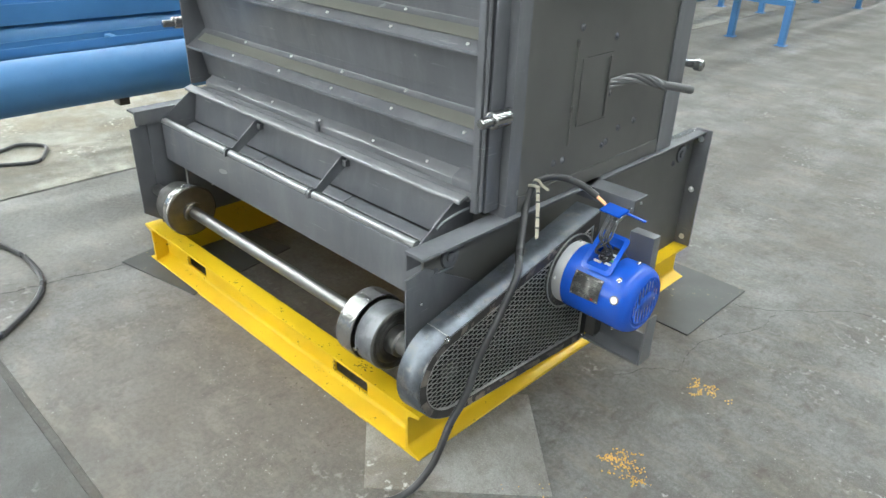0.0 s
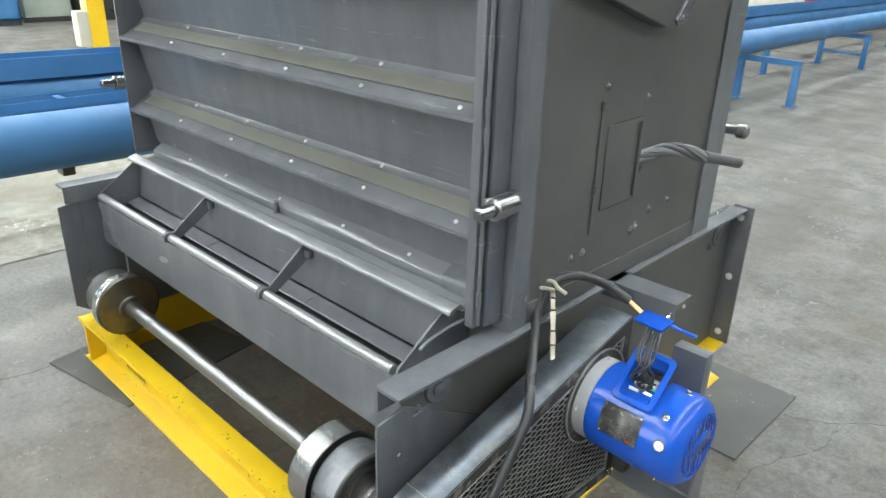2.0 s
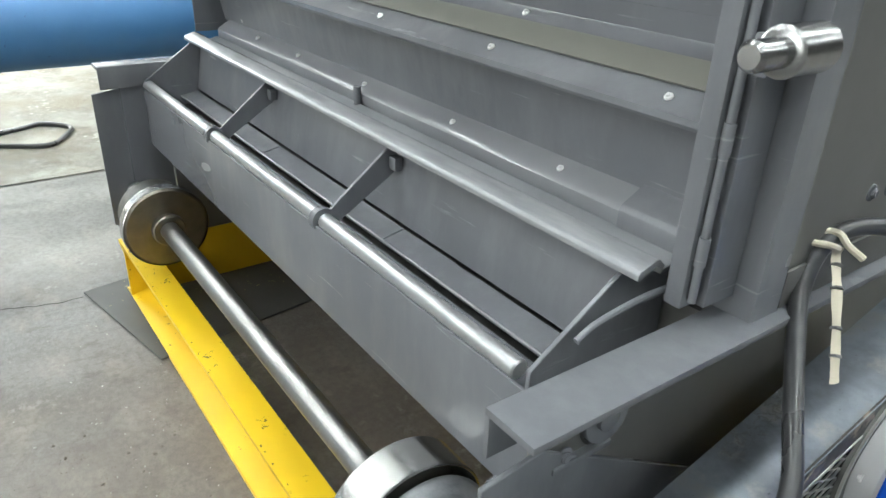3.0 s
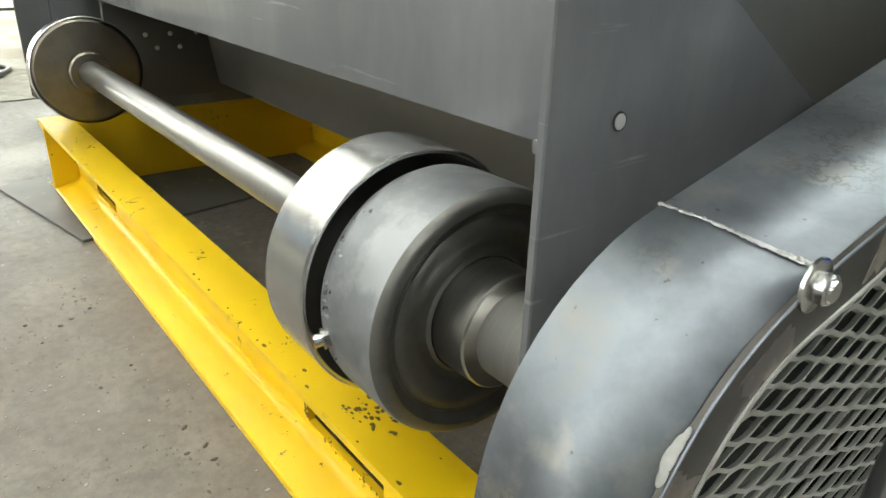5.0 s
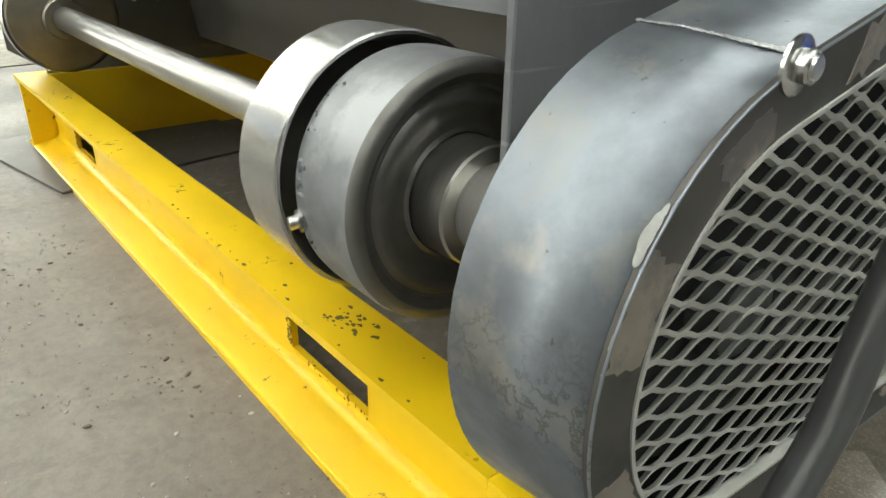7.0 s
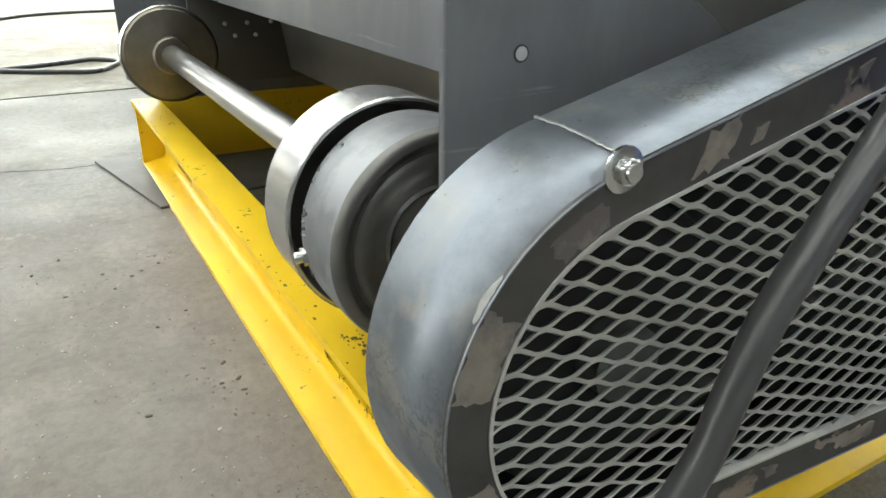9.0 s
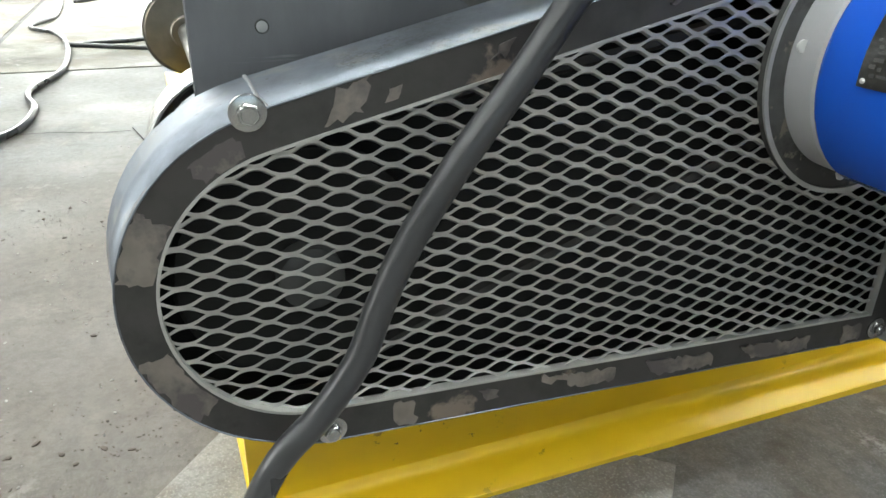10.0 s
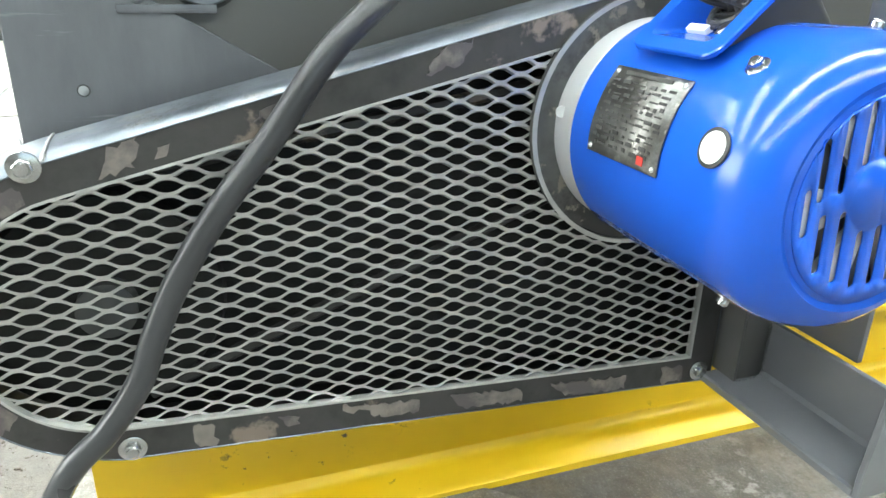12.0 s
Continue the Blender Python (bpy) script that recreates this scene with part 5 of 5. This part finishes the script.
for x, d in ((0.149, 1.5), (0.224, 1.5), (0.149, 35.5), (0.224, 35.5)):
    o = bolt(npl, (0, 0, 0), "+z", SMALL_BOLT, name="rivet")
    o.matrix_basis = on_shell(x, d, 0.0940) @ Matrix.Diagonal((0.4, 0.4, 0.4, 1))
dot = lathe(bmesh.new(), [(0, 0.0120), (0.0010, 0.0120), (0.0012, 0.0116)], (0, 0, 0), "z", 32)
bmesh.ops.transform(dot, matrix=on_shell(0.271, 17, 0.0926), verts=dot.verts[:])
dm = part("cap_seal", dot, BLACK, motor, "dark ring")
dot = lathe(bmesh.new(), [(0, 0.0098), (0.0016, 0.0096)], (0, 0, 0), "z", 32)
bmesh.ops.transform(dot, matrix=on_shell(0.271, 17, 0.0926), verts=dot.verts[:])
part("cap", dot, WHITE, dm, "white round cap")
for x, d in ((0.262, 50), (0.258, -58), (0.268, 100)):
    o = bolt(motor, (0, 0, 0), "+z", BOLT)
    o.matrix_basis = on_shell(x, d, 0.0915) @ Matrix.Diagonal((0.68, 0.68, 0.8, 1))

# open terminal box, tilted towards the front, with its loose lid and wires
tb = Matrix(((1, 0, 0, 0.195), (0, 0.738, -0.675, 0.483), (0, 0.675, 0.738, 0.505), (0, 0, 0, 1)))
BW, BL, BH = 0.044, 0.057, 0.047


def rounded(hw, hl, r, z, n=5):
    """A rectangle's outline with round corners, at height z."""
    out = []
    for cx, cy, a0 in ((hw - r, hl - r, 0), (-hw + r, hl - r, 90), (-hw + r, -hl + r, 180), (hw - r, -hl + r, 270)):
        out += [(cx + r * math.cos(math.radians(a0 + 90 * k / n)), cy + r * math.sin(math.radians(a0 + 90 * k / n)), z) for k in range(n + 1)]
    return out


def loft(loops, m, capped=True):
    """One skin through outlines with equally many points, closed at both ends if capped."""
    bm = bmesh.new()
    rings = [[bm.verts.new(m @ Vector(p)) for p in o] for o in loops]
    for p, q in zip(rings, rings[1:]):
        for k in range(len(p)):
            n = (k + 1) % len(p)
            bm.faces.new((p[k], p[n], q[n], q[k]))
    if capped:
        bm.faces.new(rings[0])
        bm.faces.new(rings[-1])
    bmesh.ops.recalc_face_normals(bm, faces=bm.faces[:])
    return bm


box_skin = loft([rounded(BW - 0.0135, BL - 0.026, 0.006, -0.036), rounded(BW - 0.0125, BL - 0.024, 0.007, BH - 0.016), rounded(BW - 0.009, BL - 0.010, 0.009, BH - 0.0055), rounded(BW - 0.002, BL - 0.001, 0.011, BH - 0.0050), rounded(BW, BL, 0.012, BH - 0.0035),
                 rounded(BW, BL, 0.012, BH - 0.001), rounded(BW - 0.001, BL - 0.001, 0.011, BH), rounded(BW - 0.012, BL - 0.011, 0.007, BH), rounded(BW - 0.013, BL - 0.013, 0.006, BH - 0.002), rounded(BW - 0.016, BL - 0.027, 0.006, BH - 0.013), rounded(BW - 0.0175, BL - 0.030, 0.006, 0.016)], tb)
tbox = part("terminal_box", box_skin, BLUE, motor, "open blue terminal box")
# neck below the lip, its black standing for the lip's shade
part("box_neck", loft([rounded(BW - 0.0120, BL - 0.0245, 0.007, -0.020), rounded(BW - 0.0115, BL - 0.0230, 0.008, BH - 0.0158), rounded(BW - 0.0085, BL - 0.0105, 0.009, BH - 0.0061)], tb, False), BLACK, tbox, "neck under the box lip, blackened as its shade")
part("box_floor", box(bmesh.new(), -0.025, 0.025, -0.025, 0.025, 0.0162, 0.020, 0.001, tb), BLACK, tbox, "dark insulating plate")
tb = tb @ Matrix.Translation((0, 0, 0.010))
knock = lathe(bmesh.new(), [(0, 0.010), (0.002, 0.010), (0.002, 0.007), (0.0005, 0.0065)], (0, 0, 0), "y", 20)
bmesh.ops.transform(knock, matrix=tb @ Matrix.Translation((0.012, 0.0260, 0.012)), verts=knock.verts[:])
part("cable_gland", knock, BLACK, tbox, "dark cable hole in the box wall")
for x, y, z0, z1, mat, label in ((-0.013, -0.024, 0.0101, 0.025, WHITE, "white terminal bar"), (0.013, -0.021, 0.0101, 0.022, WHITE, "white terminal bar"), (0.015, -0.008, 0.0101, 0.017, GREEN, "green earth terminal")):
    part("terminal_bar", box(bmesh.new(), x - 0.010, x + 0.010, y - 0.003, y + 0.003, z0, z1, 0.001, tb), mat, tbox, label)
for k in range(9):
    a = k * 0.7
    p = [tb @ Vector((-0.018 + 0.004 * k, -0.016 + 0.004 * (k % 3), 0.010)), tb @ Vector((0.016 * math.cos(a), -0.008 + 0.016 * math.sin(a), 0.020)), tb @ Vector((0.014 * math.cos(a + 1.5), -0.006 + 0.014 * math.sin(a + 1.5), 0.024)), tb @ Vector((0.008 * math.cos(a + 3), 0.004, 0.012))]
    part("wire", tube(bmesh.new(), p, 0.0020, 6, 4), RUBBER, tbox, "black curled lead")
part("terminal_block", box(bmesh.new(), -0.022, 0.022, -0.012, 0.012, 0.006, 0.016, 0.002, tb), RING, tbox)
for x, y in ((-0.014, -0.006), (0.004, -0.006), (0.0, 0.006)):
    o = bolt(tbox, (0, 0, 0), "+z", SMALL_BOLT)
    o.matrix_basis = tb @ pose(x, y, 0.016)
for k in range(6):
    p = [tb @ Vector((-0.024 + 0.009 * k, 0.004 * (k % 3 - 1), 0.012)), tb @ Vector((0.02 * math.sin(k * 2.1), 0.012 * math.cos(k * 1.7), 0.05)), tb @ Vector((0.006 * (k - 2), 0.02, 0.085)), Vector((0.150 + 0.006 * k, 0.530, 0.617))]
    part("wire", tube(bmesh.new(), p, 0.0026, 8), RUBBER, tbox, "black lead wire")
lid = thing("terminal_lid", (0.16, 0.535, 0.61), "blue terminal box lid hanging on its leads", "lid")
part("lid_plate", box(bmesh.new(), -0.034, 0.034, -0.020, 0.020, 0, 0.006, 0.002, pose(0.160, 0.530, 0.618, 14, -3, -10)), BLUE, lid)
part("lid_tab", box(bmesh.new(), -0.02, 0.04, -0.012, 0.012, 0, 0.005, 0.002, pose(0.200, 0.548, 0.612, -16, 12, 14)), BLUE, lid)

# ---- cables and rag ----
cable = solo("power_cable", tube(bmesh.new(), [(0.090, 0.553, 0.630), (0.048, 0.536, 0.655), (0.004, 0.506, 0.671), (-0.020, 0.462, 0.673), (-0.027, 0.420, 0.657), (-0.022, 0.392, 0.616), (0.008, 0.347, 0.581), (0.052, 0.284, 0.546), (0.086, 0.238, 0.516), (0.097, 0.205, 0.487), (0.098, 0.168, 0.437), (0.100, 0.131, 0.392), (0.098, 0.097, 0.340), (0.099, 0.076, 0.298), (0.100, 0.061, 0.262), (0.099, 0.034, 0.224), (0.099, 0.000, 0.188), (0.092, -0.052, 0.085), (0.070, -0.115, 0.020), (0.030, -0.19, 0.011), (-0.12, -0.36, 0.011), (-0.35, -0.62, 0.011), (-0.5, -1.1, 0.011), (-0.3, -1.8, 0.011), (0.4, -2.4, 0.011)], 0.0098, 14, 8), RUBBER, "thick black rubber power cable from motor to floor", "power cable")
for k in range(2):
    part("copper_end", tube(bmesh.new(), [(0.086, 0.549 + 0.007 * k, 0.632), (0.122, 0.546 + 0.007 * k, 0.617)], 0.003, 8, 1), COPPER, cable, "bare copper wire")
bm = bmesh.new()
tape = smooth_path([(-0.012, 0.424, 0.664), (-0.012, 0.426, 0.650), (0.006, 0.405, 0.630), (0.030, 0.377, 0.596), (0.052, 0.351, 0.560)], 7)
edge = None
for i, p in enumerate(tape):
    w = 0.0050 + 0.0006 * math.sin(i * 0.9)
    d = Vector((math.cos(0.7 + 0.01 * i), math.sin(0.7 + 0.01 * i), 0.25 * math.sin(i * 0.5))).normalized() * w
    nrm = d.cross(Vector((0, 0, 1))).normalized() * 0.0014
    ring = [bm.verts.new(p + d), bm.verts.new(p + nrm), bm.verts.new(p - d), bm.verts.new(p - nrm)]
    if edge:
        for q in range(4):
            bm.faces.new((edge[q], edge[(q + 1) % 4], ring[(q + 1) % 4], ring[q]))
    else:
        bm.faces.new(ring)
    edge = ring
bm.faces.new(edge)
bmesh.ops.recalc_face_normals(bm, faces=bm.faces[:])
strip = solo("cable_tie", bm, RAG, "dirty white tape strip tied round the cable", "tape")
part("knot", tube(bmesh.new(), [(-0.012, 0.424, 0.662), (-0.016, 0.410, 0.668), (-0.034, 0.408, 0.666), (-0.038, 0.424, 0.672), (-0.020, 0.434, 0.674), (-0.008, 0.436, 0.664), (0.006, 0.446, 0.652)], 0.0040, 8, 5), RAG, strip, "knotted end of the tape")
for i in (9, 14, 20, 24):
    part("dark_band", tube(bmesh.new(), [tape[i], tape[i] + (tape[i + 1] - tape[i]) * 0.35], 0.0062, 8, 1), LOOM, strip, "dark band of tape")


def floor_cable(pts, r=0.010, label="black rubber cable lying loose on the floor"):
    return solo("floor_cable", tube(bmesh.new(), [(x, y, r) for x, y in pts], r, 8), RUBBER, label, "cable")


floor_cable([(-1.0, -1.3), (-1.25, -0.78), (-1.38, -0.56), (-1.58, -0.40), (-1.85, -0.37), (-2.1, -0.41), (-2.5, -0.34), (-3.107, -0.369), (-3.5, -0.45), (-3.75, -0.58), (-4.2, -0.50), (-5.034, -0.535), (-5.6, -0.62), (-6.212, -0.776), (-7.5, -0.6)])
floor_cable([(-3.10, -0.30), (-3.19, -0.05), (-3.226, 0.046), (-3.12, 0.14), (-3.0, 0.10), (-2.90, 0.023), (-2.96, -0.12), (-3.10, -0.36)], 0.010, "looped black cable on the pale floor")
floor_cable([(-5.0, -0.45), (-5.43, -0.104), (-5.5, 0.5), (-5.3, 1.2)])

# spilled grain on the floor, in loose clumps
rng = random.Random(4)
for cx, cy, n, sp in ((0.378, 0.380, 190, 0.040), (0.383, 0.832, 110, 0.028), (0.30, 0.14, 12, 0.05)):
    bm = bmesh.new()
    clumps = [(cx + rng.gauss(0, sp), cy + rng.gauss(0, sp * 0.7)) for k in range(26)]
    for k in range(n):
        s, (px, py) = rng.uniform(0.0018, 0.0040), rng.choice(clumps)
        bmesh.ops.create_icosphere(bm, subdivisions=1, radius=1, matrix=Matrix.LocRotScale((px + rng.gauss(0, sp * 0.22), py + rng.gauss(0, sp * 0.18), 0.002), Euler((0, 0, rng.uniform(0, 6))), (s, s * 0.7, 0.0022)))
    solo("spilled_grain", bm, CORN, "spilled yellow grain scattered on concrete", "grain", "stuff")

bm = bmesh.new()
clumps = [(rng.uniform(0.15, 1.2), rng.uniform(-0.3, 2.0)) for k in range(16)] + [(-0.376, -0.353), (-0.376, -0.353), (-0.367, -0.296), (-0.69, -0.206), (-0.63, -0.234)] + [(0.33, 0.5), (0.40, 0.75), (0.46, 0.95), (0.62, 0.80), (0.70, 0.55)] + [(rng.uniform(-1.3, 0.1), rng.uniform(-0.8, -0.1)) for k in range(7)]
for k in range(520):
    px, py = rng.choice(clumps)
    s = rng.uniform(0.0010, 0.0034) if k % 4 == 0 else rng.uniform(0.0007, 0.0018)
    bmesh.ops.create_icosphere(bm, subdivisions=1, radius=1, matrix=Matrix.LocRotScale((px + rng.gauss(0, 0.07), py + rng.gauss(0, 0.07), 0.0008), Euler((0, 0, rng.uniform(0, 6))), (s, s * 0.6, 0.001)))
for k in range(120):
    q = rng.uniform(0.0006, 0.0022) if k % 9 else rng.uniform(0.002, 0.004)
    bmesh.ops.create_icosphere(bm, subdivisions=1, radius=1, matrix=Matrix.LocRotScale((rng.uniform(-1.5, 0.0), -0.02 - abs(rng.gauss(0, 0.22)), 0.0008), Euler((0, 0, rng.uniform(0, 6))), (q, q * 0.7, 0.0012)))
solo("floor_debris", bm, CRUMB, "pale crumbs and chips scattered on the concrete", "debris", "stuff")

DIRT = paint("brown_floor_dirt", (0.085, 0.070, 0.056), (0.15, 0.128, 0.104), 0.9)
rng = random.Random(77)
bm = bmesh.new()
heaps = [(rng.uniform(-1.0, -0.05), -0.03 - abs(rng.gauss(0, 0.14))) for k in range(38)] + [(-0.10, -0.16), (-0.14, -0.19), (-0.05, -0.21), (0.02, -0.15), (-0.22, -0.12)]
for k in range(650):
    px, py = rng.choice(heaps)
    q = rng.uniform(0.0004, 0.0013) if k % 12 else rng.uniform(0.0012, 0.0032)
    bmesh.ops.create_icosphere(bm, subdivisions=1, radius=1, matrix=Matrix.LocRotScale((px + rng.gauss(0, 0.030), py + rng.gauss(0, 0.022), q * 0.3), Euler((0, 0, rng.uniform(0, 6))), (q * rng.uniform(1.0, 2.4), q, q * 0.6)))
solo("floor_dirt", bm, DIRT, "brown crumbs of dirt trodden before the skid", "dirt", "stuff")

# ---- blue conveyor pipes ----


def pipe_y(name, x, z, r, y0, y1, mat, label, flange=0.0):
    root = thing(name, (x, y0, 0), label, "pipe")
    part("tube", lathe(bmesh.new(), [(y0, r - 0.01), (y0, r), (y1, r), (y1, r - 0.01)], (x, 0, z), "y", 64, False), mat, root)
    if flange:
        part("top_channel", prism(bmesh.new(), [(x - flange, z + r - 0.03), (x + flange, z + r - 0.03), (x + flange, z + r + 0.03), (x + flange - 0.01, z + r + 0.03), (x + flange - 0.01, z + r), (x - flange + 0.01, z + r), (x - flange + 0.01, z + r + 0.03), (x - flange, z + r + 0.03)], "y", y0, y1), mat, root, "blue channel along the pipe top")
    return root


def bent_pipe(name, pts, rad, mat, label, flange=0.0):
    """A long pipe through a few points, with a shallow channel along its top where flange is set."""
    root = thing(name, (pts[0][0], pts[0][1], 0), label, "pipe")
    part("tube", tube(bmesh.new(), pts, rad, 48, 1), mat, root)
    if flange:
        bm = bmesh.new()
        prof = [(-flange, -0.02), (flange, -0.02), (flange, 0.07), (flange - 0.008, 0.07), (flange - 0.008, 0.0), (-flange + 0.008, 0.0), (-flange + 0.008, 0.07), (-flange, 0.07)]
        rings = [[bm.verts.new((x + a, y, z + rad + b)) for a, b in prof] for x, y, z in pts]
        for p, q in zip(rings, rings[1:]):
            for k in range(len(prof)):
                n = (k + 1) % len(prof)
                bm.faces.new((p[k], p[n], q[n], q[k]))
        bmesh.ops.recalc_face_normals(bm, faces=bm.faces[:])
        part("top_channel", bm, mat, root, "blue channel along the pipe top")
    return root


p1 = bent_pipe("conveyor_pipe", [(-2.205, -3.0, 0.573), (-2.195, 0.0, 0.572), (-2.06, 6.0, 0.535), (-2.05, 23.0, 0.53)], 0.109, PIPE_BLUE, "long blue painted conveyor pipe carried on blue stands")
part("clamp", box(bmesh.new(), -2.235, -2.165, 0.222, 0.268, 0.432, 0.470, 0.004), RUBBER, p1, "dark clamp under the pipe")
for y in (-2.2, 2.4):
    part("joint_ring", lathe(bmesh.new(), [(y - 0.012, 0.108), (y - 0.012, 0.122), (y + 0.012, 0.122), (y + 0.012, 0.108)], (-2.195 + 0.0225 * max(y, 0), 0, 0.572 - 0.006 * max(y, 0)), "y", 48, False), PIPE_BLUE, p1)
p2 = bent_pipe("conveyor_pipe", [(-2.80, -3.0, 0.635), (-2.80, 0.0, 0.632), (-2.80, 6.0, 0.55), (-2.80, 23.0, 0.53)], 0.112, PIPE_BLUE, "long blue conveyor pipe running beside another", 0.10)
lad = thing("blue_frame", (-2.45, 0, 0.66), "blue angle iron frame with rungs between pipes", "steel frame")
for x in (-2.385, -2.525):
    part("rail", prism(bmesh.new(), [(x - 0.02, 0.655), (x + 0.02, 0.655), (x + 0.02, 0.69), (x + 0.015, 0.69), (x + 0.015, 0.66), (x - 0.02, 0.66)], "y", -3.0, 4.4), PIPE_BLUE, lad, "blue angle rail with a worn bright edge")
for y in np.arange(-2.75, 4.3, 0.62):
    part("rung", box(bmesh.new(), -2.505, -2.405, y - 0.015, y + 0.015, 0.660, 0.680, 0.002), PIPE_BLUE, lad)
for y in (-2.6, 1.6, 4.2):
    for x in (-2.30, -2.66):
        part("leg", box(bmesh.new(), x - 0.02, x + 0.02, y - 0.02, y + 0.02, 0, 0.66, 0.003), PIPE_BLUE, lad)
    part("cross_bar", box(bmesh.new(), -2.92, -2.06, y - 0.018, y + 0.018, 0.43, 0.462, 0.003), PIPE_BLUE, lad)
p5 = pipe_y("beige_pipe", -3.9, 0.55, 0.22, 5.0, 12.5, BEIGE, "wide pale beige pipe lying beyond blue pipes")


for y in (5.6, 8.8, 12.0):
    part("cradle", prism(bmesh.new(), [(-4.12, 0), (-3.68, 0), (-3.70, 0.42), (-3.80, 0.355), (-3.90, 0.335), (-4.00, 0.355), (-4.10, 0.42)], "y", y - 0.03, y + 0.03), RUBBER, p5, "dark cradle under the pipe")


def stand(x, y):
    root = thing("pipe_stand", (x, y, 0), "blue welded steel stand under the pipe", "pipe stand", "stands under the blue pipe")
    for dx, dy in ((0.46, -0.08), (-0.08, -0.02)):
        part("leg", box(bmesh.new(), x + dx - 0.03, x + dx + 0.03, y + dy - 0.03, y + dy + 0.03, 0, 0.37, 0.004), PIPE_BLUE, root)
        part("foot", box(bmesh.new(), x + dx - 0.05, x + dx + 0.05, y + dy - 0.05, y + dy + 0.05, 0, 0.008), PIPE_BLUE, root)
    part("top_bar", prism(bmesh.new(), [(x + 0.49, y - 0.11), (x + 0.49, y - 0.05), (x - 0.11, y + 0.01), (x - 0.11, y - 0.05)], "z", 0.365, 0.418), PIPE_BLUE, root)
    part("cross_bar", prism(bmesh.new(), [(x + 0.46, y - 0.10), (x + 0.46, y - 0.06), (x - 0.08, y), (x - 0.08, y - 0.04)], "z", 0.16, 0.19), PIPE_BLUE, root) if y > 8 else None
    return root


st = stand(-2.03, 6.43)
st2 = stand(-2.34, 9.70)
for y in (12.8, 16.0):
    copy_thing(st2, pose(-2.30, y, 0))
copy_thing(st, pose(-3.00, 8.25, 0))

# ---- far clutter ----


def bollard(x, y, h, w):
    root = thing("guard_post", (x, y, 0), "yellow and white painted steel machine post", "guard post")
    part("post", box(bmesh.new(), x - w / 2, x + w / 2, y - w / 2, y + w / 2, 0, h, 0.01), YELLOW, root)
    part("side_plate", box(bmesh.new(), x - w / 3, x + w / 2, y - w * 1.15, y - w / 2, 0.28, h * 0.56, 0.006), BEIGE, root, "pale side plate")
    part("base", box(bmesh.new(), x - w, x + w, y - w, y + w, 0, 0.02, 0.003), YELLOW, root)


bollard(-7.0, 2.25, 1.1, 0.17)
bollard(-6.9, 2.62, 1.1, 0.15)


def crate(name, x, y, sx, sy, h, mat, label, cat):
    root = thing(name, (x, y, 0), label, cat)
    bm = bmesh.new()
    t = 0.03
    box(bm, x - sx, x + sx, y - sy, y + sy, 0.08, 0.11)
    for x0, x1, y0, y1 in ((x - sx, x + sx, y - sy, y - sy + t), (x - sx, x + sx, y + sy - t, y + sy), (x - sx, x - sx + t, y - sy, y + sy), (x + sx - t, x + sx, y - sy, y + sy)):
        box(bm, x0, x1, y0, y1, 0.08, h, 0.005)
    part("body", bm, mat, root)
    for dx in (-1, 1):
        part("skid", box(bmesh.new(), x + dx * (sx - 0.08) - 0.05, x + dx * (sx - 0.08) + 0.05, y - sy, y + sy, 0, 0.08), RUBBER, root)
    return root


crate("bin", -12.3, 2.75, 0.35, 0.28, 0.85, PIPE_BLUE, "blue steel parts bin on the far floor", "bin")
crate("cupboard", -12.7, 3.55, 0.4, 0.36, 1.5, CUPBOARD, "pale green steel cupboard by the far wall", "cupboard")
crate("crate", -12.6, 4.5, 0.5, 0.5, 0.55, RUBBER, "dark steel crate among clutter", "crate")
crate("crate", -6.05, -1.20, 0.32, 0.46, 0.24, GREY, "blue grey steel tray on the pale floor", "tray")
crate("crate", -7.40, -0.85, 0.26, 0.36, 0.30, RUBBER, "dark tool box on the pale floor", "tool box")
beam = thing("steel_beam", (-9.2, -0.45, 0), "yellow painted steel beam lying on the floor", "beam")
part("flange", box(bmesh.new(), -9.28, -9.12, -1.3, 0.25, 0.0, 0.012, 0.002), YELLOW, beam)
part("flange", box(bmesh.new(), -9.28, -9.12, -1.3, 0.25, 0.168, 0.18, 0.002), YELLOW, beam)
part("web", box(bmesh.new(), -9.206, -9.194, -1.3, 0.25, 0.012, 0.168), YELLOW, beam)
crate("crate", -11.4, 6.2, 0.7, 0.8, 1.3, RED, "red painted steel box", "crate")
crate("crate", -4.6, 16.0, 0.8, 0.9, 1.0, RED, "red machine base standing far back", "machine base")
crate("crate", -3.9, 19.0, 0.6, 0.9, 1.2, RUBBER, "dark machine base standing far back", "machine base")
crate("crate", -6.3, 14.5, 0.7, 0.7, 0.9, BEIGE, "pale crate standing far back", "crate")
